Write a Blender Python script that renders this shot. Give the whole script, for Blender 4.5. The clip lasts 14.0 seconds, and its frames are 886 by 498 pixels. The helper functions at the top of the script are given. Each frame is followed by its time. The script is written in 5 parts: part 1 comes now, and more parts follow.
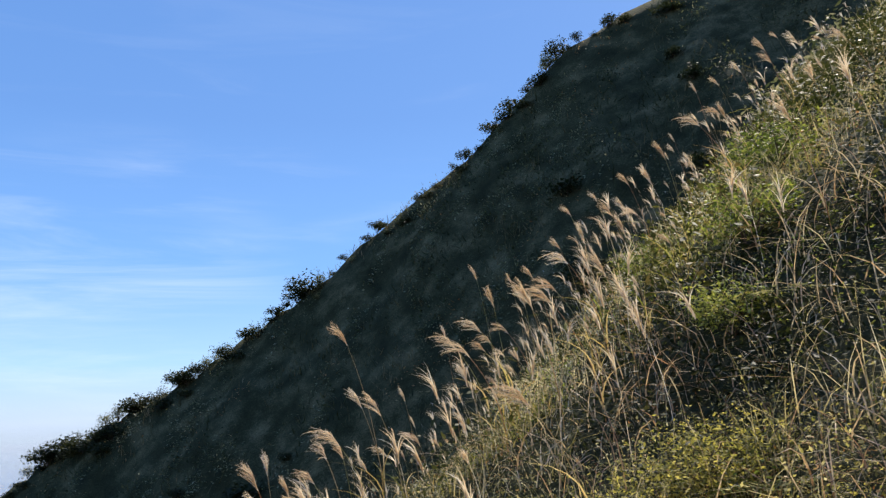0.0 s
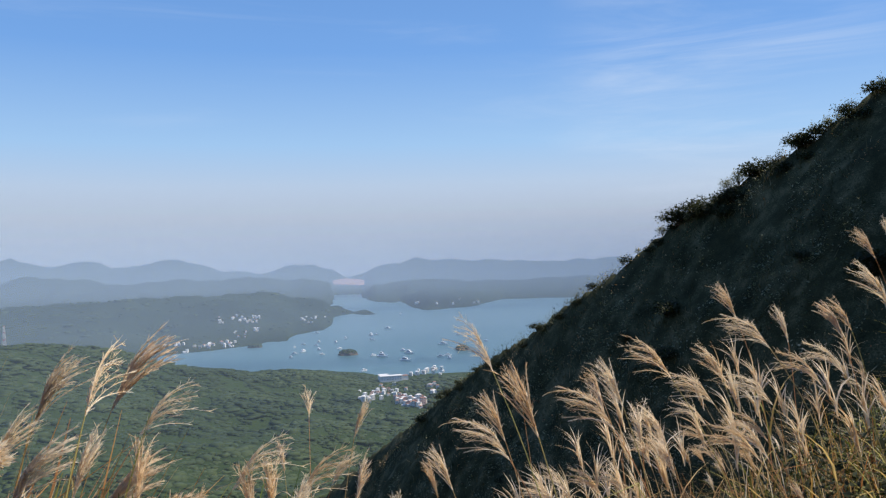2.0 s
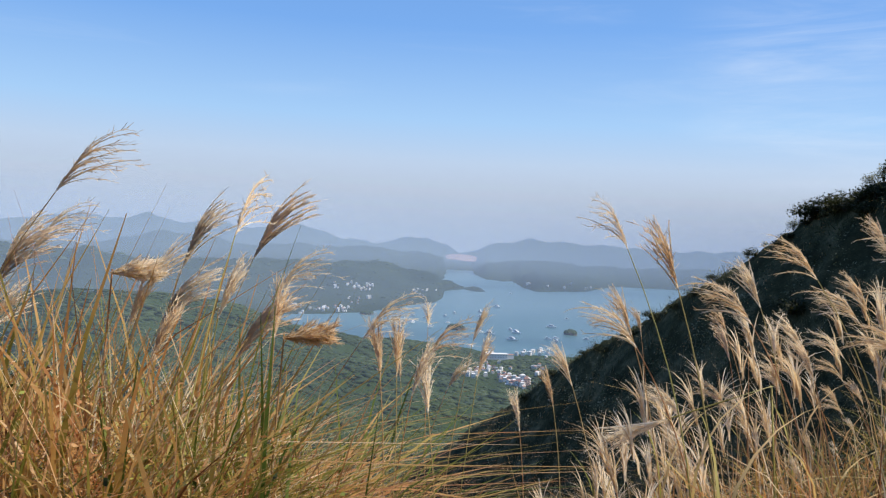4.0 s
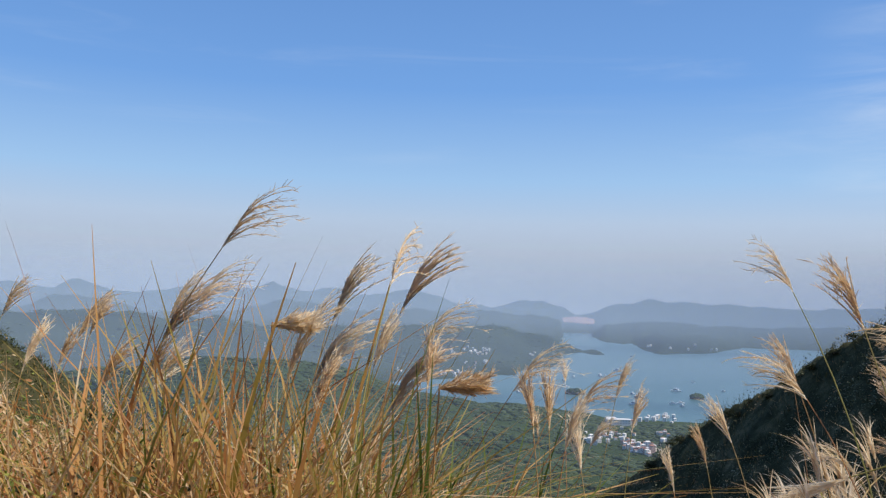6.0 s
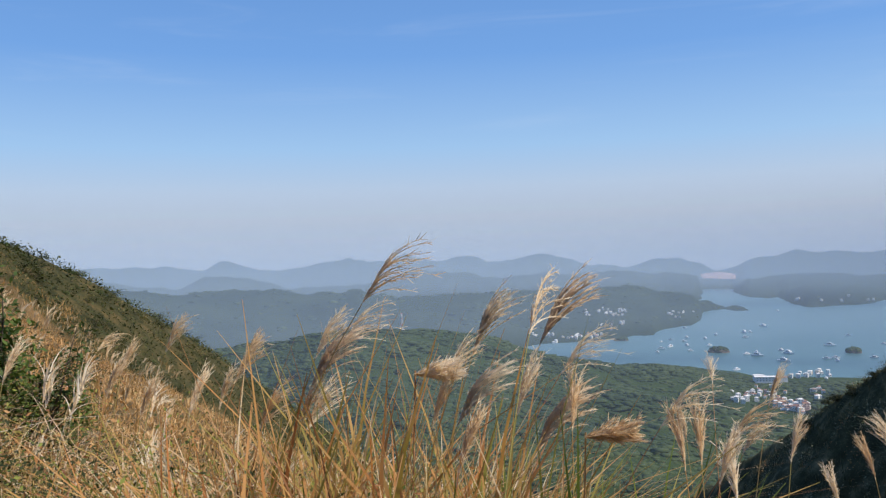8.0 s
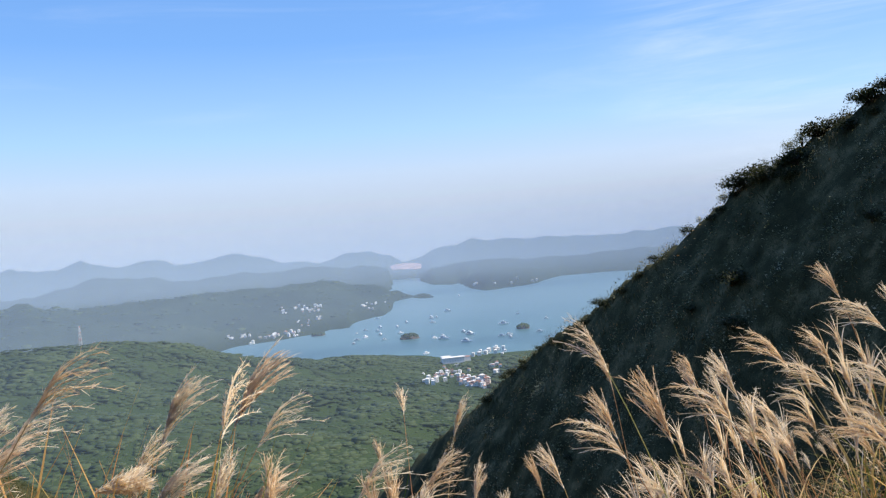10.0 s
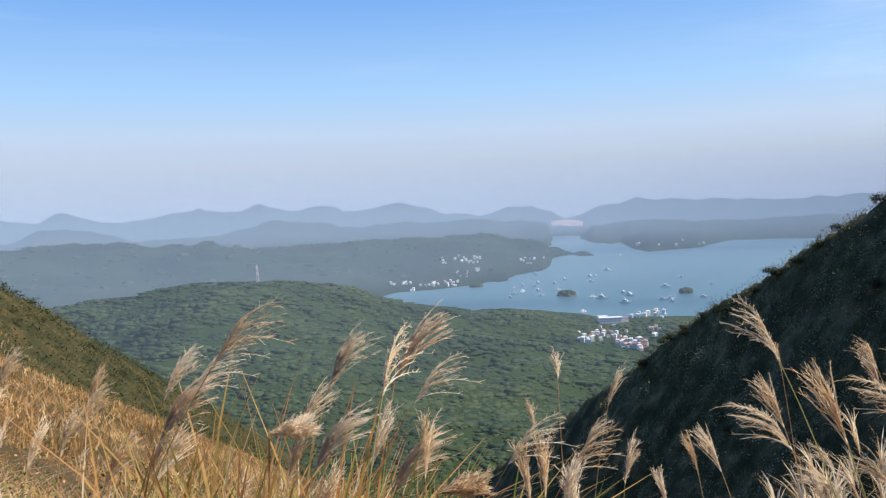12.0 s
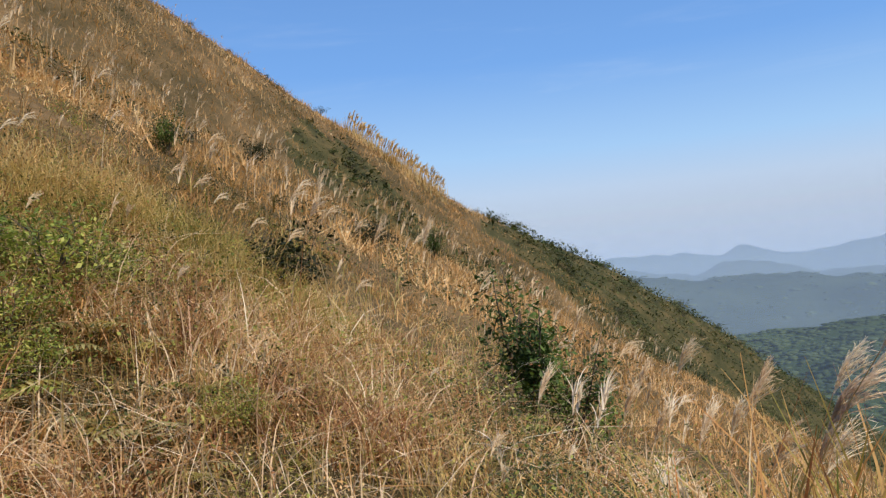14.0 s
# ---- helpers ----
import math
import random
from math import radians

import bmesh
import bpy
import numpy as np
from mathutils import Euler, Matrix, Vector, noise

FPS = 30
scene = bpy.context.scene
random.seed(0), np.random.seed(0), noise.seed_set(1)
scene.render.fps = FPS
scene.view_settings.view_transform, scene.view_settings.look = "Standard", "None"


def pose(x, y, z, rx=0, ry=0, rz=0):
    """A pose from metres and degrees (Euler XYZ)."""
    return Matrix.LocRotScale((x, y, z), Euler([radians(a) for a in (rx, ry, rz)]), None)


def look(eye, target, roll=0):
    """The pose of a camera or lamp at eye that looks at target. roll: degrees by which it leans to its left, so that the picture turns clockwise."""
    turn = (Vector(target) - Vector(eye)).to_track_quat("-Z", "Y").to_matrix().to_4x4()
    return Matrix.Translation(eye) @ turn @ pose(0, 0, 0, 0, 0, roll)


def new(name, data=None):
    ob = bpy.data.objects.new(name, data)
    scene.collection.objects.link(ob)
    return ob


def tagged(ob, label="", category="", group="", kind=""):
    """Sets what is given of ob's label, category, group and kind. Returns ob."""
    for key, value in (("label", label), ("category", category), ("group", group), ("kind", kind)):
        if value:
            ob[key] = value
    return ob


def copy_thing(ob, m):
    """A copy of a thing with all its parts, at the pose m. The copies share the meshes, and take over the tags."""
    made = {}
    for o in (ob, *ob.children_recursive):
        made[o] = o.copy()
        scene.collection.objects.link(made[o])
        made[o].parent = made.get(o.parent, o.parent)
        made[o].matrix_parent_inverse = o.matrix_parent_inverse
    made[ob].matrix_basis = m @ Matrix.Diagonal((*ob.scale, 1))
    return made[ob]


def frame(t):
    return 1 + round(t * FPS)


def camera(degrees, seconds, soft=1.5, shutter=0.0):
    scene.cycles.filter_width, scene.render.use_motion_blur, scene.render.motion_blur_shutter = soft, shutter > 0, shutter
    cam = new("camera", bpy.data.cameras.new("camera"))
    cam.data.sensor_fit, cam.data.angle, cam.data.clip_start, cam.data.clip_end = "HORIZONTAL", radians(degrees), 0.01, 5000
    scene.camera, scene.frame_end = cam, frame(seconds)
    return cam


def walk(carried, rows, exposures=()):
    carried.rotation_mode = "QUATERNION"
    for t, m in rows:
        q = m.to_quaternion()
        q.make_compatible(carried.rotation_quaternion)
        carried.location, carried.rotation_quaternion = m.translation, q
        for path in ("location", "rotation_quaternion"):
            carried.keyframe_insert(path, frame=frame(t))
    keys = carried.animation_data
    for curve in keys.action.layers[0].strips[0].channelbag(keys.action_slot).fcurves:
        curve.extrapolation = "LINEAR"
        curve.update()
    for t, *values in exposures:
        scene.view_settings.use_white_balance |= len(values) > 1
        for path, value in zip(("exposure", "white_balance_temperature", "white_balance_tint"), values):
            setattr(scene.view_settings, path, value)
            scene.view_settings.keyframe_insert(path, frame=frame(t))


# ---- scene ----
# Hillside hollow above a hazy bay. World: x to the side, y ahead at the start, z up; the eye stands about over the origin.
# "az" below is a bearing in degrees, turned to the left from +y.
cam = camera(58.3, 14.0, soft=1.3, shutter=0.03)
walk(cam, [
    (0, pose(0, 0, 1.60, 105.45, 3.67, -3.28)),
    (0.5, pose(0, 0, 1.62, 101.06, 2.21, 15.07)),
    (1, pose(0.020, 0.015, 1.66, 97.95, 1.79, 27.79)),
    (1.5, pose(0.045, 0.035, 1.70, 94.14, 2.24, 35.80)),
    (2, pose(0.085, 0.062, 1.61, 90.52, 1.36, 38.94)),
    (2.5, pose(0.100, 0.075, 1.46, 90.19, 0.71, 41.64)),
    (3, pose(0.082, 0.060, 1.31, 88.17, 0.03, 45.77)),
    (4.2, pose(0.015, 0.010, 1.23, 89.4, -3.2, 47.3)),
    (5.5, pose(-0.056, -0.042, 1.20, 92.08, -5.88, 49.27)),
    (6, pose(-0.064, -0.048, 1.18, 93.18, -1.43, 55.45)),
    (6.5, pose(-0.064, -0.048, 1.16, 94.02, -0.36, 65.74)),
    (7, pose(-0.072, -0.054, 1.17, 94.12, 0.17, 69.87)),
    (7.5, pose(-0.080, -0.060, 1.24, 94.23, 0.33, 70.23)),
    (8, pose(-0.080, -0.060, 1.42, 90.76, 1.76, 64.83)),
    (8.5, pose(-0.080, -0.060, 1.57, 87.58, 4.51, 54.66)),
    (9, pose(-0.040, -0.030, 1.62, 89.81, 7.10, 45.80)),
    (10.2, pose(-0.060, -0.042, 1.72, 89.2, 4.2, 42.6)),
    (11.5, pose(-0.080, -0.055, 1.79, 87.07, 0.41, 44.15)),
    (12, pose(-0.060, -0.040, 1.75, 86.76, 2.19, 54.56)),
    (12.5, pose(-0.040, -0.028, 1.69, 87.82, 5.99, 70.64)),
    (13, pose(-0.020, -0.014, 1.64, 89.62, 6.53, 84.54)),
    (13.5, pose(0, 0, 1.60, 90.27, 5.62, 93.59)),
    (14, pose(0, 0, 1.60, 91.72, 4.44, 100.99)),
], exposures=[
    (0, 0.45), (0.5, 0.2), (1, -0.06), (1.5, -0.14), (2, 0.03), (2.5, 0.12), (3, 0.2), (5.5, 0.0), (7.5, -0.04), (8.5, 0.15), (9, 0.35), (11.5, 0.35), (12.5, 0.1), (14, 0.1),
])

# ---------------------------------------------------------------- light
SUN_AZ, SUN_EL = -40.0, 52.0


def u(az):
    """The level direction of a bearing."""
    a = radians(az)
    return np.array((-math.sin(a), math.cos(a)))


sun = new("sun", bpy.data.lights.new("sun", "SUN"))
sun.data.energy, sun.data.angle, sun.data.color = 5.0, radians(0.55), (1.0, 0.89, 0.74)
d = u(SUN_AZ)
sun.matrix_world = look((60 * d[0], 60 * d[1], 60 * math.tan(radians(SUN_EL))), (0, 0, 0))


class Nodes:
    """Small helper to write node trees."""

    def __init__(self, tree):
        self.t = tree
        tree.nodes.clear()

    def add(self, kind, props=(), **sockets):
        n = self.t.nodes.new(kind)
        for k, v in dict(props).items():
            setattr(n, k, v)
        for k, v in sockets.items():
            key = int(k[1:]) if k[0] == "i" and k[1:].isdigit() else k.replace("_", " ")
            s = n.inputs[key]
            if isinstance(v, bpy.types.NodeSocket):
                self.t.links.new(v, s)
            else:
                s.default_value = v
        return n

    def math(self, op, a, b=0.0, clamp=False):
        return self.add("ShaderNodeMath", {"operation": op, "use_clamp": clamp}, i0=a, i1=b).outputs[0]

    def mix(self, fac, a, b, blend="MIX"):
        n = self.add("ShaderNodeMix", {"data_type": "RGBA", "blend_type": blend}, i0=fac, i6=a, i7=b)
        return n.outputs[2]

    def smooth(self, v, lo, hi, a=0.0, b=1.0):
        n = self.add("ShaderNodeMapRange", {"interpolation_type": "SMOOTHSTEP"}, i0=v, i1=lo, i2=hi, i3=a, i4=b)
        return n.outputs[0]

    def noise(self, vec, scale, detail=4.0, rough=0.55, distort=0.0):
        return self.add("ShaderNodeTexNoise", (), Vector=vec, Scale=scale, Detail=detail, Roughness=rough, Distortion=distort)


def c4(r, g, b):
    return (r, g, b, 1.0)


def ramp_world(n, fac, *stops):
    r = n.add("ShaderNodeValToRGB", (), Fac=fac)
    e = r.color_ramp.elements
    while len(e) < len(stops):
        e.new(0.5)
    for el, (p, c) in zip(e, stops):
        el.position, el.color = p, c4(*c)
    return r.outputs[0]


world = bpy.data.worlds.new("sky")
scene.world = world
world.use_nodes = True
N = Nodes(world.node_tree)
sky = N.add("ShaderNodeTexSky", {"sky_type": "NISHITA", "sun_disc": False, "sun_elevation": radians(SUN_EL),
                                 "sun_rotation": radians(-SUN_AZ), "altitude": 300.0, "air_density": 1.0,
                                 "dust_density": 0.8, "ozone_density": 2.2})
geo = N.add("ShaderNodeTexCoord").outputs["Generated"]
sep = N.add("ShaderNodeSeparateXYZ", (), i0=geo)
height = sep.outputs[2]
sky_col = N.mix(1.0, sky.outputs[0], c4(0.12, 0.12, 0.13), "MULTIPLY")
# clear air above, a pale belt under it, and lilac-grey haze low over the horizon, the same all round
air = ramp_world(N, height, (0.0, (0.38, 0.43, 0.54)), (0.05, (0.455, 0.51, 0.635)), (0.09, (0.475, 0.59, 0.77)), (0.14, (0.355, 0.58, 0.88)), (0.25, (0.17, 0.39, 0.82)), (0.42, (0.12, 0.285, 0.66)), (1.0, (0.06, 0.17, 0.48)))
sky_col = N.mix(0.82, sky_col, air)
# thin streaks of high cloud
st = N.add("ShaderNodeMapping", (), Vector=geo, Rotation=(0.0, 0.10, 0.5), Scale=(1.3, 1.3, 11.0)).outputs[0]
wisp = N.noise(st, 2.1, 6.0, 0.62, 0.6).outputs[0]
band = N.math("MULTIPLY", N.smooth(height, 0.10, 0.20), N.smooth(height, 0.34, 0.62, 1.0, 0.15))
wisp = N.math("MULTIPLY", N.smooth(wisp, 0.52, 0.85), band)
sky_col = N.mix(N.math("MULTIPLY", wisp, 0.11), sky_col, c4(0.78, 0.84, 0.93))
# a brighter streak of cirrus over the spur
toward = N.add("ShaderNodeVectorMath", {"operation": "DOT_PRODUCT"}, i0=geo, i1=(*(u(19) * 0.98), 0.20)).outputs["Value"]
streak = N.add("ShaderNodeMapping", (), Vector=geo, Rotation=(0.0, -0.05, 0.3), Scale=(1.4, 1.4, 13.0)).outputs[0]
streak = N.math("MULTIPLY", N.smooth(N.noise(streak, 1.6, 6.0, 0.6, 0.5).outputs[0], 0.40, 0.80), N.smooth(toward, 0.972, 0.999))
sky_col = N.mix(N.math("MULTIPLY", streak, 0.42), sky_col, c4(0.72, 0.80, 0.92))
bg = N.add("ShaderNodeBackground", (), Color=sky_col, Strength=1.0)
N.add("ShaderNodeOutputWorld", (), Surface=bg.outputs[0])

# ---------------------------------------------------------------- materials
MATS = {}


def material(name, build):
    m = bpy.data.materials.new(name)
    m.use_nodes = True
    n = Nodes(m.node_tree)
    n.add("ShaderNodeOutputMaterial", (), Surface=build(n))
    MATS[name] = m
    return m


def leafy(n, col, trans=0.35, rough=0.6, tint=(1.0, 0.95, 0.7)):
    """A thin leaf: part of the light goes through it."""
    p = n.add("ShaderNodeBsdfPrincipled", (), Base_Color=col, Roughness=rough)
    p.inputs["Specular IOR Level"].default_value = 0.25
    t = n.add("ShaderNodeBsdfTranslucent", (), Color=n.mix(1.0, col, c4(*tint), "MULTIPLY"))
    return n.add("ShaderNodeMixShader", (), i0=trans, i1=p.outputs[0], i2=t.outputs[0]).outputs[0]


def ramp(n, fac, *stops):
    r = n.add("ShaderNodeValToRGB", (), Fac=fac)
    e = r.color_ramp.elements
    while len(e) < len(stops):
        e.new(0.5)
    for el, (p, c) in zip(e, stops):
        el.position, el.color = p, c4(*c)
    return r.outputs[0]


def position(n):
    return n.add("ShaderNodeNewGeometry").outputs["Position"]


def island(n):
    return n.add("ShaderNodeNewGeometry").outputs["Random Per Island"]


def one(n):
    return n.add("ShaderNodeObjectInfo").outputs["Random"]


def ground_mat(a, b, c, size):
    def build(n):
        p = position(n)
        big = n.noise(p, size, 5.0, 0.6).outputs[0]
        fine = n.noise(p, size * 23, 6.0, 0.7).outputs[0]
        col = ramp(n, n.math("ADD", n.math("MULTIPLY", big, 0.55), n.math("MULTIPLY", fine, 0.45)), (0.32, a), (0.5, b), (0.68, c))
        bump = n.add("ShaderNodeBump", (), Height=fine, Strength=0.7, Distance=0.25 / size * 0.1)
        s = n.add("ShaderNodeBsdfPrincipled", (), Base_Color=col, Roughness=0.95, Normal=bump.outputs[0])
        s.inputs["Specular IOR Level"].default_value = 0.1
        return s.outputs[0]
    return build


material("dry_slope", ground_mat((0.030, 0.029, 0.012), (0.10, 0.072, 0.034), (0.24, 0.155, 0.075), 0.35))
# near-black tones carry the shade of the spur and between the slope's tufts
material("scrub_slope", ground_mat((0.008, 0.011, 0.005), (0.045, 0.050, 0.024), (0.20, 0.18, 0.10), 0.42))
material("forest_floor", ground_mat((0.026, 0.045, 0.015), (0.035, 0.058, 0.019), (0.045, 0.068, 0.024), 0.012))
material("ridge_scrub", ground_mat((0.02, 0.026, 0.010), (0.06, 0.058, 0.024), (0.17, 0.115, 0.05), 0.5))
material("far_land", ground_mat((0.010, 0.019, 0.010), (0.021, 0.036, 0.018), (0.042, 0.060, 0.032), 0.004))


def grass_build(stops, patch, trans):
    def build(n):
        big = n.smooth(n.noise(position(n), patch, 4.0, 0.6).outputs[0], 0.3, 0.7)
        f = n.math("ADD", n.math("MULTIPLY", island(n), 0.48), n.math("MULTIPLY", big, 0.52))
        return leafy(n, ramp(n, f, *stops), trans)
    return build


material("straw_blades", grass_build(((0.10, (0.16, 0.17, 0.04)), (0.25, (0.40, 0.34, 0.11)), (0.42, (0.62, 0.46, 0.18)), (0.64, (0.78, 0.63, 0.33)), (0.9, (0.55, 0.30, 0.12))), 0.45, 0.45))
material("green_blades", grass_build(((0.18, (0.13, 0.17, 0.035)), (0.42, (0.32, 0.33, 0.07)), (0.65, (0.54, 0.48, 0.16)), (0.85, (0.68, 0.56, 0.30))), 0.5, 0.55))
material("fresh_blades", grass_build(((0.15, (0.07, 0.12, 0.02)), (0.45, (0.17, 0.24, 0.045)), (0.8, (0.36, 0.40, 0.10))), 1.2, 0.5))
material("orange_turf", grass_build(((0.16, (0.15, 0.13, 0.04)), (0.32, (0.36, 0.22, 0.08)), (0.5, (0.64, 0.36, 0.14)), (0.68, (0.76, 0.50, 0.24)), (0.9, (0.84, 0.64, 0.36))), 0.30, 0.35))
# scrub tones held dark for the shade of spur and crest
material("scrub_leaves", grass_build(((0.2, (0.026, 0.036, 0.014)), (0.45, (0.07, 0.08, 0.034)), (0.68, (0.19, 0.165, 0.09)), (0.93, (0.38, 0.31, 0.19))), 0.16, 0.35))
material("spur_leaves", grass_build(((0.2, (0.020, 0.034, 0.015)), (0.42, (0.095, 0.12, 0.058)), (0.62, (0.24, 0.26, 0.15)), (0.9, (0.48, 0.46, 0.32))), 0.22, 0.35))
# leaf green darkened to carry shade on crest and slope; one dark bush shares it
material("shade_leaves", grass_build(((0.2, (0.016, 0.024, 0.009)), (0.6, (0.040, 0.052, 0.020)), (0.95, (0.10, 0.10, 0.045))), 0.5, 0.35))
material("bush_leaves", grass_build(((0.15, (0.06, 0.10, 0.022)), (0.42, (0.17, 0.235, 0.05)), (0.7, (0.38, 0.43, 0.10)), (0.92, (0.62, 0.59, 0.18))), 1.5, 0.45))
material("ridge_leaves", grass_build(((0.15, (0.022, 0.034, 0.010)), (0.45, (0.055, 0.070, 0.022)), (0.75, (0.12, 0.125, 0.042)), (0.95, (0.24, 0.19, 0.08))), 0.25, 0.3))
material("glossy_leaves", grass_build(((0.15, (0.022, 0.042, 0.010)), (0.45, (0.055, 0.10, 0.024)), (0.75, (0.13, 0.20, 0.048)), (0.95, (0.26, 0.33, 0.09))), 1.5, 0.35))
material("pale_blades", grass_build(((0.12, (0.17, 0.17, 0.06)), (0.32, (0.42, 0.37, 0.20)), (0.58, (0.64, 0.57, 0.39)), (0.85, (0.84, 0.79, 0.65))), 1.1, 0.5))
material("rust_stems", grass_build(((0.12, (0.15, 0.065, 0.035)), (0.34, (0.42, 0.21, 0.095)), (0.58, (0.70, 0.47, 0.25)), (0.88, (0.90, 0.79, 0.58))), 1.3, 0.4))
material("fallen_stems", grass_build(((0.12, (0.50, 0.30, 0.19)), (0.40, (0.76, 0.57, 0.40)), (0.85, (0.92, 0.84, 0.66))), 1.3, 0.35))
material("amber_blades", grass_build(((0.12, (0.14, 0.17, 0.035)), (0.32, (0.36, 0.31, 0.08)), (0.55, (0.60, 0.38, 0.15)), (0.85, (0.58, 0.25, 0.10))), 1.1, 0.45))
material("golden_plumes", grass_build(((0.2, (0.52, 0.33, 0.12)), (0.5, (0.76, 0.54, 0.23)), (0.8, (0.90, 0.74, 0.42))), 0.6, 0.5))
material("pale_fronds", grass_build(((0.2, (0.24, 0.25, 0.09)), (0.5, (0.50, 0.48, 0.22)), (0.8, (0.74, 0.68, 0.42))), 1.5, 0.5))
material("yellow_leaves", grass_build(((0.15, (0.22, 0.24, 0.06)), (0.5, (0.48, 0.43, 0.12)), (0.85, (0.74, 0.66, 0.30))), 1.5, 0.6))
material("fern_leaves", grass_build(((0.15, (0.16, 0.16, 0.06)), (0.38, (0.38, 0.36, 0.14)), (0.62, (0.60, 0.55, 0.28)), (0.9, (0.82, 0.76, 0.54))), 1.2, 0.6))
material("dead_leaves", grass_build(((0.15, (0.20, 0.09, 0.042)), (0.4, (0.48, 0.24, 0.10)), (0.62, (0.68, 0.44, 0.20)), (0.9, (0.82, 0.66, 0.42))), 1.2, 0.35))
def canopy_build(n):
    p = position(n)
    broad = n.smooth(n.noise(p, 0.009, 4.0, 0.6).outputs[0], 0.3, 0.7)
    fine = n.noise(p, 0.35, 3.0, 0.7).outputs[0]
    f = n.math("ADD", n.math("MULTIPLY", broad, 0.45), n.math("ADD", n.math("MULTIPLY", island(n), 0.2), n.math("MULTIPLY", fine, 0.35)))
    return leafy(n, ramp(n, f, (0.2, (0.024, 0.043, 0.015)), (0.5, (0.038, 0.062, 0.021)), (0.85, (0.070, 0.098, 0.034))), 0.08, 0.8)


material("canopy", canopy_build)


def plume_build(trans, up, *stops):
    """Silky hairs in a loose tuft: shaded partly as the soft upper side of the tuft."""
    def build(n):
        f = n.math("ADD", n.math("MULTIPLY", island(n), 0.6), n.math("MULTIPLY", one(n), 0.4))
        col = ramp(n, f, *stops)
        nor = n.add("ShaderNodeVectorMath", {"operation": "MULTIPLY_ADD"}, i0=n.add("ShaderNodeNewGeometry").outputs["Normal"], i1=(1 - up, 1 - up, 1 - up), i2=(0.0, 0.0, up)).outputs[0]
        nor = n.add("ShaderNodeVectorMath", {"operation": "NORMALIZE"}, i0=nor).outputs[0]
        d = n.add("ShaderNodeBsdfDiffuse", (), Color=col, Normal=nor)
        t = n.add("ShaderNodeBsdfTranslucent", (), Color=n.mix(1.0, col, c4(1.0, 0.94, 0.82), "MULTIPLY"))
        return n.add("ShaderNodeMixShader", (), i0=trans, i1=d.outputs[0], i2=t.outputs[0]).outputs[0]
    return build


def stalk_build(n):
    f = n.math("ADD", one(n), n.math("MULTIPLY", n.noise(position(n), 9.0).outputs[0], 0.4))
    return leafy(n, ramp(n, f, (0.2, (0.36, 0.36, 0.12)), (0.6, (0.58, 0.44, 0.21)), (1.0, (0.55, 0.29, 0.14))), 0.15, 0.5)


material("plume_hair", plume_build(0.42, 0.3, (0.1, (0.64, 0.45, 0.26)), (0.42, (0.85, 0.71, 0.50)), (0.78, (0.95, 0.89, 0.76))))
material("pale_plume", plume_build(0.45, 0.6, (0.1, (0.84, 0.63, 0.44)), (0.45, (0.94, 0.80, 0.62)), (0.8, (0.98, 0.91, 0.78))))
material("stalk_skin", stalk_build)


def plain(col, rough=0.7, var=0.15, metal=0.0, scale=0.4):
    def build(n):
        f = n.noise(position(n), scale, 4.0).outputs[0]
        a = tuple(x * (1 - var) for x in col)
        b = tuple(min(1.0, x * (1 + var)) for x in col)
        k = n.mix(n.math("MULTIPLY", one(n), 0.35), ramp(n, f, (0.35, a), (0.65, b)), c4(*a))
        return n.add("ShaderNodeBsdfPrincipled", (), Base_Color=k, Roughness=rough, Metallic=metal).outputs[0]
    return build


material("bark", plain((0.10, 0.08, 0.06), 0.9, 0.4, scale=8.0))
material("white_wall", plain((0.86, 0.85, 0.82), 0.7, 0.06))
material("cream_wall", plain((0.72, 0.64, 0.54), 0.75, 0.1))
material("pink_wall", plain((0.66, 0.47, 0.40), 0.75, 0.1))
material("roof_tile", plain((0.42, 0.22, 0.15), 0.8, 0.2))
material("grey_roof", plain((0.80, 0.79, 0.77), 0.7, 0.12))
material("window_dark", plain((0.05, 0.06, 0.08), 0.15, 0.1))
material("hull_white", plain((0.85, 0.86, 0.87), 0.3, 0.05))
material("mast_metal", plain((0.70, 0.70, 0.70), 0.45, 0.1, 0.3))
material("mast_red", plain((0.55, 0.10, 0.07), 0.5, 0.1))
material("bare_earth", plain((0.40, 0.24, 0.19), 0.95, 0.3, scale=0.01))
material("rock", plain((0.10, 0.085, 0.07), 0.95, 0.5, scale=0.2))


def sea_build(n):
    p = position(n)
    w = n.noise(p, 0.05, 5.0, 0.6).outputs[0]
    b = n.add("ShaderNodeBump", (), Height=w, Strength=0.35, Distance=2.0)
    big = n.noise(p, 0.0016, 3.0).outputs[0]
    col = ramp(n, big, (0.3, (0.062, 0.135, 0.155)), (0.7, (0.09, 0.175, 0.195)))
    s = n.add("ShaderNodeBsdfPrincipled", (), Base_Color=col, Roughness=0.32, Normal=b.outputs[0])
    s.inputs["IOR"].default_value = 1.33
    return s.outputs[0]


material("sea_water", sea_build)


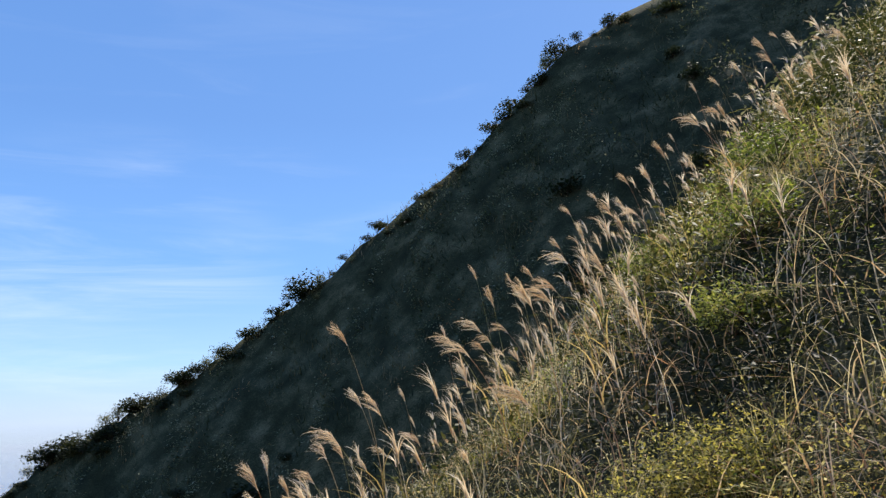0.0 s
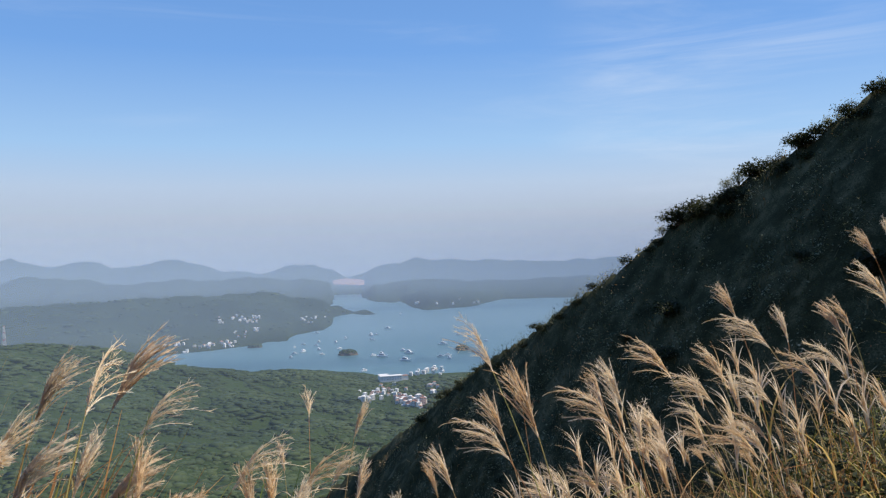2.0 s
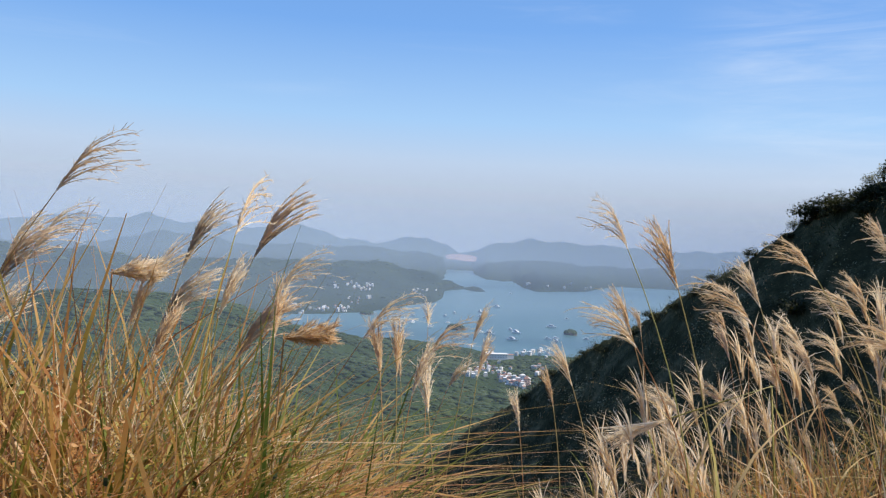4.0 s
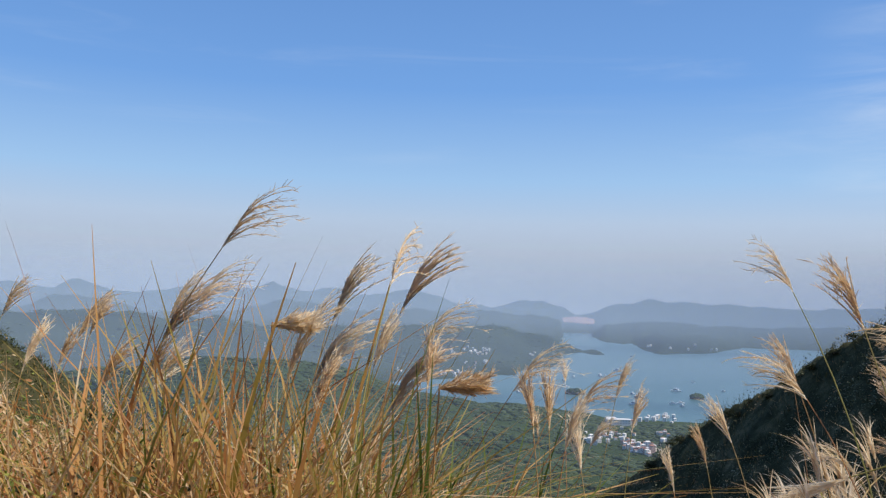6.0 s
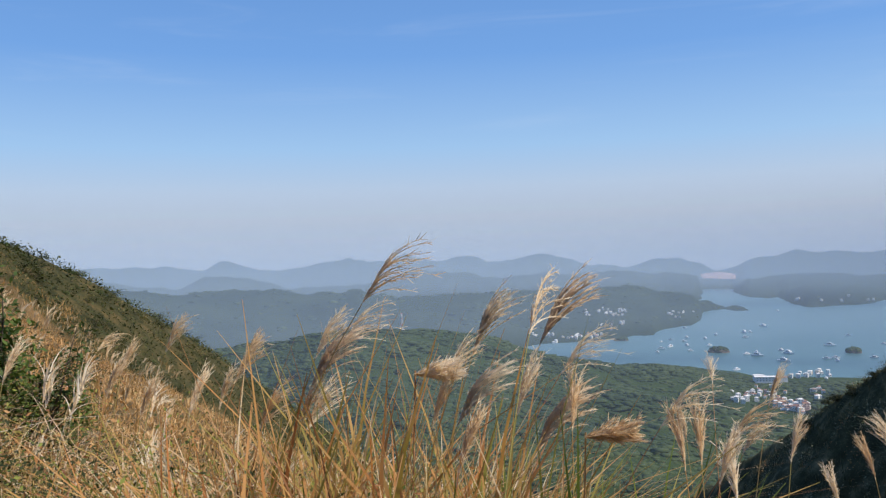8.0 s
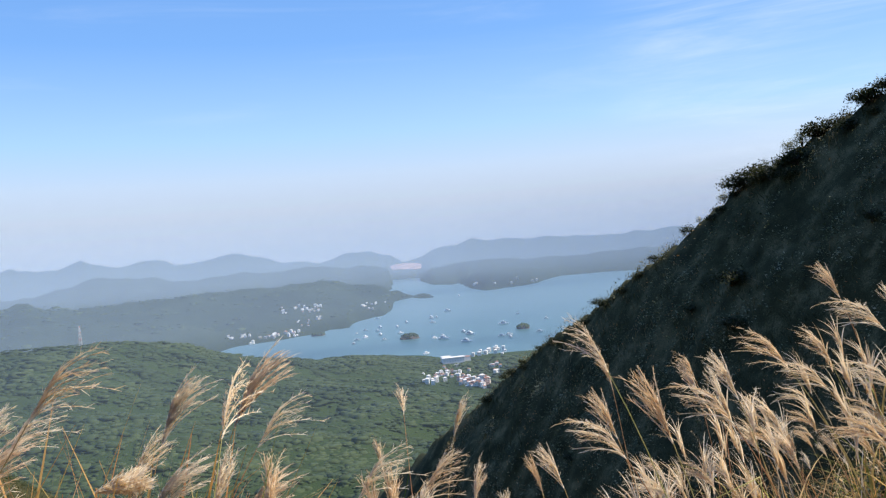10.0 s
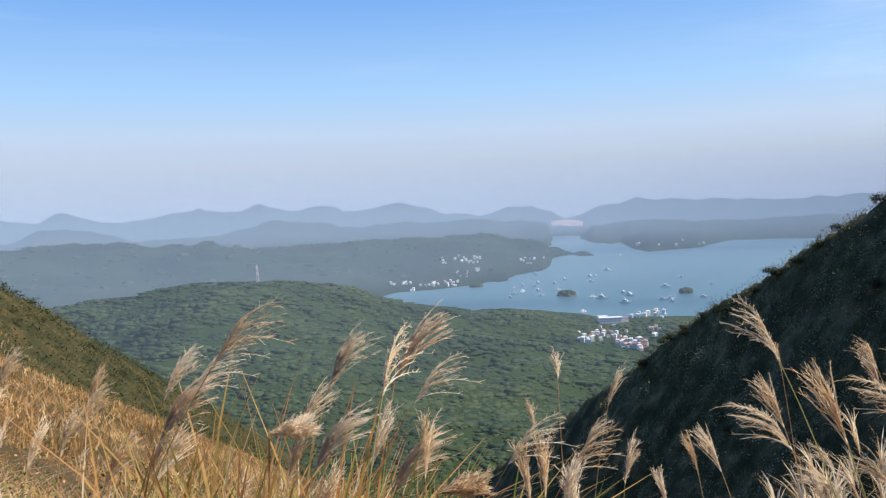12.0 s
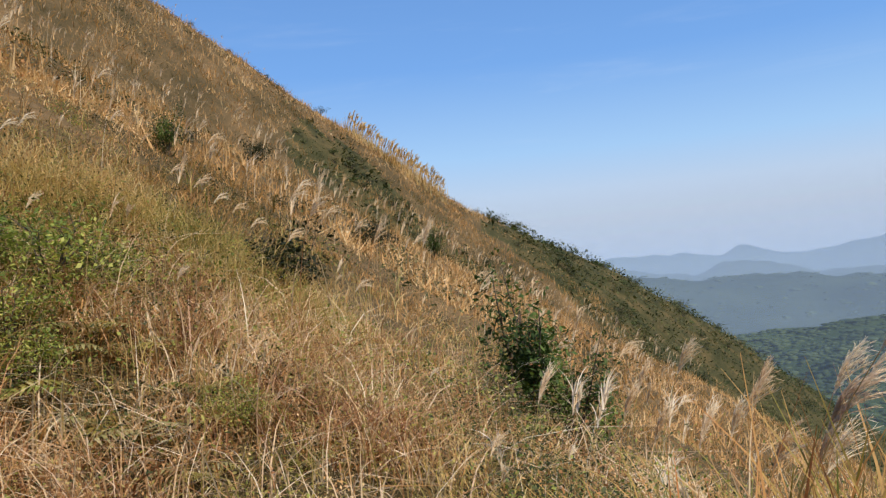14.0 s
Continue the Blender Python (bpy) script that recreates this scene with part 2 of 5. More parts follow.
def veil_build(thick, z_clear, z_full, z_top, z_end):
    """Haze put in as a blue-tinted sheet: mostly clear, the rest scatters what sun and sky give it."""
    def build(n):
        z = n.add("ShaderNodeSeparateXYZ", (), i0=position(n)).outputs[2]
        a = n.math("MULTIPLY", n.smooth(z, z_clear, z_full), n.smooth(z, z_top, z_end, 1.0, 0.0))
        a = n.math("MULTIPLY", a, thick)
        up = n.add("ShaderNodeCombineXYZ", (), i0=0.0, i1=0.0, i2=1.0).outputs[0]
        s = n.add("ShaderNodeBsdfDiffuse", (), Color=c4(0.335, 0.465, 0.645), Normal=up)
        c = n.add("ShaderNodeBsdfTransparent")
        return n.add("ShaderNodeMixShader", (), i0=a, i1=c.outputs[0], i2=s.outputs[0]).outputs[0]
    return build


# ---------------------------------------------------------------- mesh helpers
def fill(me, verts, faces):
    """Verts (n, 3) and faces (m, 3 or 4) into a mesh."""
    verts, faces = np.asarray(verts, np.float32), np.asarray(faces, np.int32)
    k = faces.shape[1]
    me.vertices.add(len(verts))
    me.vertices.foreach_set("co", verts.ravel())
    me.loops.add(faces.size)
    me.loops.foreach_set("vertex_index", faces.ravel())
    me.polygons.add(len(faces))
    me.polygons.foreach_set("loop_start", np.arange(len(faces), dtype=np.int32) * k)
    me.update(calc_edges=True)
    me.validate()
    return me


def sheet(name, verts, faces, mat, parent=None, label="", smooth=False):
    me = fill(bpy.data.meshes.new(name), verts, faces)
    me.materials.append(MATS[mat])
    if smooth:
        me.polygons.foreach_set("use_smooth", np.ones(len(me.polygons), bool))
    ob = new(name, me)
    ob.parent = parent
    return tagged(ob, label)


def part(name, bm, mat, parent=None, label=""):
    me = bpy.data.meshes.new(name)
    bm.to_mesh(me)
    bm.free()
    me.materials.append(MATS[mat])
    ob = new(name, me)
    ob.parent = parent
    return tagged(ob, label)


def boxes(*items):
    """A bmesh of boxes given as centre and size, edges a little broken."""
    bm = bmesh.new()
    for cx, cy, cz, sx, sy, sz in items:
        r = bmesh.ops.create_cube(bm, size=1.0)
        bmesh.ops.transform(bm, verts=r["verts"], matrix=Matrix.Translation((cx, cy, cz)) @ Matrix.Diagonal((sx, sy, sz, 1)))
    return bm


def value_noise(x, y, seed=0):
    """Smooth noise in -1..1 on arrays."""
    xi, yi = np.floor(x).astype(np.int64), np.floor(y).astype(np.int64)
    fx, fy = x - xi, y - yi
    fx, fy = fx * fx * (3 - 2 * fx), fy * fy * (3 - 2 * fy)

    def h(a, b):
        k = (a * 374761393 + b * 668265263 + seed * 974634541) & 0x7FFFFFFF
        k = ((k ^ (k >> 13)) * 1274126177) & 0x7FFFFFFF
        return ((k ^ (k >> 16)) & 0xFFFF) / 32767.5 - 1.0
    return (h(xi, yi) * (1 - fx) + h(xi + 1, yi) * fx) * (1 - fy) + (h(xi, yi + 1) * (1 - fx) + h(xi + 1, yi + 1) * fx) * fy


def fbm(x, y, octaves=4, seed=0):
    s, a, t = 0.0, 1.0, 0.0
    for o in range(octaves):
        s = s + a * value_noise(x * 2 ** o + 17.3 * o, y * 2 ** o - 9.1 * o, seed + o)
        t += a
        a *= 0.5
    return s / t


def step(v, lo, hi):
    t = np.clip((v - lo) / (hi - lo), 0, 1)
    return t * t * (3 - 2 * t)


def softmax(a, b, k):
    h = np.clip(0.5 + 0.5 * (a - b) / k, 0, 1)
    return b * (1 - h) + a * h + k * h * (1 - h)


# ---------------------------------------------------------------- the land
SEA = -188.0
RIGHT_UP, LEFT_UP = u(-72), u(184)
CREST_A, CREST_DIR, CREST_N = np.array((-84.9, 84.9)), np.array((0.980, -0.199)), np.array((-0.199, -0.980))


CREST_S = (-60, 7, 29, 43, 54.6, 62, 69.5, 80, 94, 104.5, 112, 135, 260)
CREST_Z = (-66, -24.5, -10.8, -3.2, 3.5, 7.5, 11.1, 17.7, 28.0, 38.0, 41.6, 50, 52)


def dark_k(x, y):
    return x * CREST_N[0] + y * CREST_N[1] + 66.3


def left_k(x, y):
    return 0.6 * x + 0.8 * y + 42.7


def near_land(x, y):
    """The hollow in the hillside: two slopes that meet in a gully, a shaded spur on one side, a grassy spur on the other."""
    r = np.hypot(x, y)
    az = np.degrees(np.arctan2(-x, y))
    # slope on the side of the shaded spur, with a brow after which it drops
    right = 0.72 * (x * RIGHT_UP[0] + y * RIGHT_UP[1])
    e = -0.649 * x + 0.766 * y - 4.6
    soft = np.log1p(np.exp(np.clip(e / 1.2, -30, 30))) * 1.2
    right = right - 0.50 * np.minimum(soft, 45)
    # lowered where it is out of view, so the sun reaches the visible slope
    right = right * (1 - 0.35 * step(az, -120, -95) * (1 - step(az, -52, -36)) * step(r, 2, 5))
    # grassy slope
    k = left_k(x, y)
    left = 0.66 * (x * LEFT_UP[0] + y * LEFT_UP[1])
    rise = np.interp(az, (70, 76, 81, 89, 95, 99, 104, 109, 119, 130), (3.6, 4.3, 5.2, 4.8, 3.5, 2.8, 3.4, 3.7, 4.6, 4.6))
    left = left + rise * step(-k, -15, 0) - 1.0 * np.exp(-((k - 15) / 4.5) ** 2) * step(r, 15, 40)
    left = left - 0.75 * np.maximum(-k, 0) - 0.9 * np.maximum(-k - 25, 0)
    z = softmax(right, left, 1.0)
    w = step(r, 1.0, 8.0)
    z = z * (0.30 + 0.70 * w) - 0.25 * (1 - w)
    # bank beside the trodden path
    z = z + 0.34 * (1 - 0.85 * np.exp(-((az - 45) / 13.0) ** 2)) * step(r, 1.0, 2.1) * (1 - step(r, 4.5, 9)) * step(az, -75, -55) * (1 - step(az, 112, 130))
    # shaded spur
    kd = dark_k(x, y)
    s = (x - CREST_A[0]) * CREST_DIR[0] + (y - CREST_A[1]) * CREST_DIR[1]
    crest = np.interp(s, CREST_S, CREST_Z) + 0.5 * fbm(s / 7, s * 0, 3, 5)
    dark = crest - 1.3 * np.maximum(kd, 0) - 0.7 * np.maximum(-kd, 0)
    dark = dark + 1.8 * fbm(x / 15, y / 15, 4, 8) * step(np.abs(kd), 1, 14) + 1.7 * fbm(x / 4.2, y / 4.2, 3, 9) * step(kd, 1, 5)
    z = softmax(z, dark, 2.0)
    z = z + 0.16 * fbm(x / 1.4, y / 1.4, 3, 2) * step(r, 0.8, 4) + 0.35 * fbm(x / 9, y / 9, 3, 3) * step(r, 6, 25)
    return z


# distant land, by bearing: height angles of the crests as seen from the hollow, and their distances
FOREST_AZ = (10, 38, 43.7, 46, 48, 49.7, 52.5, 55, 56.5, 59.7, 61.5, 63.5, 66, 68, 71, 74.3, 78, 80.4, 90, 120)
FOREST_EL = (-8.6, -8.6, -8.65, -8.4, -8.1, -7.8, -7.75, -7.4, -7.25, -6.4, -5.65, -5.4, -5.0, -4.82, -4.82, -5.1, -5.55, -5.7, -6.3, -6.3)
FOREST_R = (1230, 1230, 1230, 1220, 1200, 1190, 1170, 1150, 1120, 1060, 1010, 980, 930, 900, 900, 900, 930, 950, 1000, 1000)
SHORE_AZ = (10, 30, 34.8, 36.7, 38.5, 40.1, 41.3, 42.0, 42.6, 43.9, 44.6, 44.9, 46.9, 47.15, 47.6, 48.8, 49.8, 50.0, 51.5, 52.1, 53.5, 56.2, 58.6, 62, 70, 120)
SHORE_R = (3300, 3450, 3400, 2980, 2886, 2793, 2980, 3420, 3330, 3430, 3700, 4200, 4200, 2300, 2141, 2072, 2005, 1893, 1881, 1823, 1800, 1747, 1720, 1650, 1560, 1560)
MID_AZ = (10, 30, 34.8, 36.7, 40.1, 41.3, 42.0, 43.9, 44.6, 44.9, 46.9, 47.2, 49.1, 51.2, 54, 58, 62, 66, 68.2, 70, 70.9, 74, 78, 82, 86.5, 120)
MID_EL = (-2.4, -2.5, -2.5, -2.5, -2.4, -2.5, -2.5, -2.5, -2.7, -2.4, -2.4, -3.2, -3.05, -2.5, -2.4, -2.45, -2.4, -2.7, -2.75, -2.4, -2.05, -2.1, -1.9, -1.85, -1.55, -1.5)
MID_R = (3700, 3700, 3650, 3300, 3120, 3300, 3650, 3650, 3900, 4290, 4290, 2680, 2680, 2650, 2600, 2600, 2600, 2600, 2600, 2550, 2500, 2500, 2500, 2500, 2500, 2500)
LOW_AZ = (10, 42, 44.5, 46.5, 47.9, 50.7, 54, 58, 60.5, 61.9, 63.7, 66.5, 68.8, 70.1, 76, 78, 79.9, 81.5, 83.2, 90, 120)
LOW_EL = (-1.7, -1.7, -2.1, -1.9, -1.6, -1.3, -1.2, -1.23, -1.5, -1.4, -1.15, -0.82, -1.12, -1.7, -1.7, -1.3, -0.75, -0.7, -1.4, -0.7, -0.5)
FAR_AZ = (10, 34.4, 37.4, 39.6, 40.75, 41.9, 43.5, 44.7, 45.9, 46.5, 47.5, 49.5, 50.7, 51.9, 54.7, 56.4, 58, 59.6, 61.6, 63.2, 65.7, 66.6, 67.5, 68.7, 69.9, 71.2, 71.55, 71.9, 73.5, 74.6, 76.4, 77.4, 79.0, 79.6, 80.4, 80.9, 81.5, 84.1, 87.2, 120)
FAR_EL = (-0.6, -0.4, -0.28, -0.2, 0.16, -0.26, -0.56, -1.12, -1.4, -1.0, -0.62, -0.34, -0.5, -0.86, -0.55, -0.12, 0.18, -0.15, -0.2, 0.15, 0.0, 0.2, 0.35, -0.05, -0.15, 0.12, 0.32, 0.12, 0.15, -0.26, -0.45, -0.46, -0.1, 0.15, 0.35, 0.1, -0.36, 0.02, 0.1, 0.2)


def tan_d(a):
    return np.tan(np.radians(a))


def far_land(x, y):
    r = np.hypot(x, y)
    az = np.degrees(np.arctan2(-x, y))
    az = np.where(az < -130, az + 360, az)
    a = az + 0.22 * fbm(x / 200, y / 200, 4, 21)
    fr = np.interp(a, FOREST_AZ, FOREST_R)
    fz = 1.6 + fr * tan_d(np.interp(a, FOREST_AZ, FOREST_EL))
    sr = np.interp(a, SHORE_AZ, SHORE_R)
    mr = np.maximum(np.interp(a, MID_AZ, MID_R), sr + 60)
    mz = 1.6 + mr * tan_d(np.interp(az, MID_AZ, MID_EL))
    lr = np.maximum(3750.0, mr + 60)
    mz = mz + 5 * fbm(az / 2.2, az * 0, 3, 51) + 3 * fbm(az / 0.5, az * 0, 3, 55)
    lz = 1.6 + lr * tan_d(np.interp(az, LOW_AZ, LOW_EL)) + 9 * fbm(az / 1.4, az * 0, 4, 52)
    pz = 1.6 + 4650 * tan_d(np.interp(az, FAR_AZ, FAR_EL)) + 7 * fbm(az / 1.0, az * 0, 4, 53) + 4 * fbm(az / 0.3, az * 0, 3, 54)
    valley = np.interp(a, (38, 48, 68, 90), (-130, -132, -138, -140))
    dry = step(a, 58, 63)
    knots = [(250, valley - 4), (420, valley), (620, valley * 0.45 + fz * 0.55), (fr, fz), (fr + 110, fz * 0.4 + (SEA - 6) * 0.6), (np.maximum(1360, fr + 200), SEA - 7 + dry * 34),
             (np.maximum(sr - 30, fr + 240), SEA - 5 + dry * 34), (np.maximum(sr + 40, fr + 280), SEA + 4 + dry * 30), (mr, mz), (mr + (lr - mr) * 0.45, np.minimum(mz, lz) - 22),
             (lr, lz), (lr + (4650 - lr) * 0.4, np.minimum(lz, pz) - 18), (4650 + r * 0, pz), (4950 + r * 0, pz - 90)]
    z = np.full_like(r, 1.0) * knots[0][1]
    for (r0, z0), (r1, z1) in zip(knots, knots[1:]):
        t = np.clip((r - r0) / np.maximum(r1 - r0, 1), 0, 1)
        t = 0.5 * t + 0.5 * t * t * (3 - 2 * t)
        z = np.where(r >= r0, z0 + (z1 - z0) * t, z)
    land = step(z, SEA - 4, SEA + 25)
    z = z + land * (24 * fbm(x / 130, y / 130, 4, 31) * step(r, 420, 700) * step(np.abs(r - fr), 0, 160) + 5.0 * fbm(x / 45, y / 45, 3, 33) + 9 * fbm(x / 330, y / 330, 4, 35) * step(r, 1500, 2200))
    # the low cape that closes the harbour, and two spits of sand inside it
    rc = np.interp(az, (43.9, 44.6, 45.9, 46.7, 47.3), (2690, 2760, 2830, 2790, 2680)) + 30 * fbm(az / 0.4, az * 0, 3, 61)
    top = np.interp(az, (43.7, 43.95, 44.5, 45.0, 45.4, 45.95, 46.5, 47.3, 47.6), (-8, 1, 8.5, 7, 3.5, 13, 26, 34, 30)) + 3 * fbm(az / 0.25, az * 0, 3, 62)
    cape = SEA - 8 + (top + 8) * np.exp(-((r - rc) / 105) ** 2)
    spit = SEA - 8 + 10.5 * np.exp(-((r - np.interp(az, (49.6, 52), (1950, 1850))) / 24) ** 2) * step(az, 49.4, 50.0) * (1 - step(az, 51.4, 52.2))
    z = np.where((az > 43.5) & (az < 47.7), np.maximum(z, cape), np.maximum(z, np.where(az < 53, spit, -999)))
    # behind the viewer the hill goes on
    back = np.where((az < 0) | (az > 130), 1.0, 0.0)
    return z * (1 - back) + back * (60 - 0.07 * r)


def land(x, y):
    x, y = np.asarray(x, float), np.asarray(y, float)
    r = np.hypot(x, y)
    w = step(r, 150, 300)
    return near_land(x, y) * (1 - w) + far_land(x, y) * w


def zone(x, y):
    """0 dry grass, 1 scrub ground coloured dark for shade, 2 forest, 3 far land, 4 scrub of the sunny ridge."""
    r = np.hypot(x, y)
    az = np.degrees(np.arctan2(-x, y))
    kd, kl = dark_k(x, y), left_k(x, y)
    e = -0.649 * x + 0.766 * y - 4.6
    z = np.zeros(x.shape, int)
    wob = 9 * fbm(x / 6, y / 6, 4, 41)
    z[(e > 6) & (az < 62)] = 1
    # the sunny steep slope takes the dark ground too, as shade between its tufts
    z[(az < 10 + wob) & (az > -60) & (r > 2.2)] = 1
    mid = np.interp(az, (98, 101, 104, 108, 112), (13, 16, 11, 8.5, 8))
    z[(np.abs(kl - mid - 0.25 * wob) < 3.2) & (az > 98.5) & (az < 110 + 0.3 * wob) & (r > 25)] = 4
    z[(az < 98 + 0.3 * wob) & (az > 60) & (kl < np.interp(az, (74, 81, 85, 91, 97), (24, 17, 14, 11.5, 6.5)) + 0.2 * wob)] = 4
    z[r > 170] = 2
    z[r > 1500] = 3
    return z


az_cols = np.radians(np.concatenate([np.arange(-45, 30, 0.6), np.arange(30, 72, 0.28), np.arange(72, 140, 0.5), np.arange(140, 315, 3.0)]))
rings = np.concatenate([[0.0], [1e-4], np.geomspace(0.35, 44, 118), np.arange(45, 118, 1.1), np.geomspace(119, 4950, 118)])
AA, RR = np.meshgrid(az_cols, rings[1:])
gx, gy = -np.sin(AA) * RR + 0.03 * np.exp(-RR), np.cos(AA) * RR + 0.02 * np.exp(-RR)
gz = land(gx, gy)
nc = len(az_cols)
gv = np.concatenate([[[0, 0, float(land(0.0, 0.0))]], np.stack([gx, gy, gz], -1).reshape(-1, 3)])
i, j = np.meshgrid(np.arange(len(rings) - 2), np.arange(nc), indexing="ij")
jn = (j + 1) % nc
quads = np.stack([1 + i * nc + j, 1 + (i + 1) * nc + j, 1 + (i + 1) * nc + jn, 1 + i * nc + jn], -1).reshape(-1, 4)[:, ::-1]
ground = sheet("ground", gv, quads, "dry_slope", smooth=True)
for m in ("scrub_slope", "forest_floor", "far_land", "ridge_scrub"):
    ground.data.materials.append(MATS[m])
mid = gv[quads].mean(1)
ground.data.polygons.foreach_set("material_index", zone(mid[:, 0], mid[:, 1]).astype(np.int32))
tagged(ground, "hillside of dry grass running down to wooded land", "ground", kind="structure")

wv, wf = [], []
wr, wa = np.geomspace(900, 4950, 12), np.radians(np.arange(0, 125, 2.5))
for r in wr:
    for a in wa:
        wv.append((-math.sin(a) * r, math.cos(a) * r, SEA))
for i in range(len(wr) - 1):
    for j in range(len(wa) - 1):
        k = i * len(wa) + j
        wf.append((k, k + 1, k + len(wa) + 1, k + len(wa)))
tagged(sheet("water", wv, wf, "sea_water"), "calm blue-green water of the bay", "water", kind="structure")


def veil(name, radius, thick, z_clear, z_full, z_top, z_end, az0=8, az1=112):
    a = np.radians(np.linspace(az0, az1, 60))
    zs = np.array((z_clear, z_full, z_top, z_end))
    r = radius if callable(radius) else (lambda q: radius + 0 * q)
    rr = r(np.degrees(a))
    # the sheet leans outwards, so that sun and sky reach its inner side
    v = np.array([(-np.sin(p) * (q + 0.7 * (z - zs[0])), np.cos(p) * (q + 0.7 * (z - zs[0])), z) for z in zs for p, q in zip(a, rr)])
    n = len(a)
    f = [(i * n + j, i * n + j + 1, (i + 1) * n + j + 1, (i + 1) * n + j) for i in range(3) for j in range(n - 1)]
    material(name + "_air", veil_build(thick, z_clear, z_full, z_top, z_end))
    return tagged(sheet(name, v, f, name + "_air"), "see-through bluish sheet standing in for distant haze", "haze", kind="structure")


# four tinted sheets at growing distance stand in for haze in the air
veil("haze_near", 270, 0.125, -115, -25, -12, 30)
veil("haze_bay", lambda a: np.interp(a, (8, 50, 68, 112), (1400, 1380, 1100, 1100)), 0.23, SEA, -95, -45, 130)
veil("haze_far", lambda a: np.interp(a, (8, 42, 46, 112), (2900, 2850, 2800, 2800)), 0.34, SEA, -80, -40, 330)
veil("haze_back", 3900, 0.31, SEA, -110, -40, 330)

# ---------------------------------------------------------------- growing things
RNG = np.random.default_rng(7)


def blades(base, h, w, az, lean, segs):
    """Ribbons of grass: verts and quads for many blades at once."""
    m = len(base)
    t = np.linspace(0, 1, segs + 1)[None, :]
    a = np.radians(az)[:, None]
    out = h[:, None] * lean[:, None] * 0.75 * t ** 2
    up = h[:, None] * (t - 0.38 * np.minimum(lean, 1.6)[:, None] * t ** 2.2)
    c = np.stack([base[:, 0:1] - np.sin(a) * out, base[:, 1:2] + np.cos(a) * out, base[:, 2:3] + up], -1)
    b = np.radians(az + 90 + RNG.uniform(-60, 60, m))
    side = np.stack([-np.sin(b), np.cos(b), 0.15 * RNG.normal(size=m)], -1)[:, None, :]
    wid = (w[:, None] * 0.5 * (1 - 0.93 * t ** 1.6))[..., None]
    v = np.stack([c - side * wid, c + side * wid], 2).reshape(-1, 3)
    k = np.arange(m)[:, None] * (2 * (segs + 1)) + 2 * np.arange(segs)[None, :]
    f = np.stack([k, k + 1, k + 3, k + 2], -1).reshape(-1, 4)
    return v, f


def leaf_quads(c, size, flat=0.5):
    """Pointed leaves, turned at random, as one quad each."""
    m = len(c)
    a, b = RNG.uniform(0, 2 * np.pi, m), RNG.normal(0, flat, m)
    d = np.stack([np.cos(a) * np.cos(b), np.sin(a) * np.cos(b), np.sin(b)], -1)
    q = np.stack([-np.sin(a), np.cos(a), RNG.normal(0, 0.5, m)], -1)
    s = np.asarray(size)[:, None]
    v = np.stack([c - d * s * 0.5, c + q * s * 0.22 + d * s * 0.05, c + d * s * 0.5, c - q * s * 0.22 + d * s * 0.05], 1).reshape(-1, 3)
    return v, np.arange(4 * m).reshape(-1, 4)


def join(items):
    vs, fs, n = [], [], 0
    for v, f in items:
        vs.append(v)
        fs.append(f + n)
        n += len(v)
    return np.concatenate(vs), np.concatenate(fs)


def tube(points, radii, sides=5):
    """A tapered tube along points."""
    p = np.asarray(points, float)
    r = np.asarray(radii, float)
    tang = np.gradient(p, axis=0)
    tang /= np.linalg.norm(tang, axis=1)[:, None] + 1e-9
    ref = np.array((0.31, 0.95, 0.05))
    a = np.cross(tang, ref)
    a /= np.linalg.norm(a, axis=1)[:, None] + 1e-9
    b = np.cross(tang, a)
    th = np.linspace(0, 2 * np.pi, sides, endpoint=False)
    v = p[:, None] + r[:, None, None] * (np.cos(th)[None, :, None] * a[:, None] + np.sin(th)[None, :, None] * b[:, None])
    n = len(p)
    i, j = np.meshgrid(np.arange(n - 1), np.arange(sides), indexing="ij")
    j2 = (j + 1) % sides
    f = np.stack([i * sides + j, i * sides + j2, (i + 1) * sides + j2, (i + 1) * sides + j], -1).reshape(-1, 4)
    return v.reshape(-1, 3), f


def scatter(n, az0, az1, r0, r1, power=0.5):
    """Points on the land; power 0.5 spreads them evenly over the area, more draws them towards the eye."""
    az = RNG.uniform(az0, az1, n)
    t = RNG.uniform(0, 1, n)
    e = 2.0 if power == 0.5 else 1 / power
    r = (r0 ** e + (r1 ** e - r0 ** e) * t) ** (1 / e)
    x, y = -np.sin(np.radians(az)) * r, np.cos(np.radians(az)) * r
    return x, y, r, az


def on_land(x, y, sink=0.03):
    return np.stack([x, y, land(x, y) - sink], -1)


def off_gaps(x, y):
    """Where grass grows: all but the bare gaps on the steep slope, kept dark for shade."""
    az = np.degrees(np.arctan2(-x, y))
    return (az > 34) | (az < -60) | (fbm(x / 1.7, y / 1.7, 3, 50) > np.where(az < 14, -0.16, -0.28))


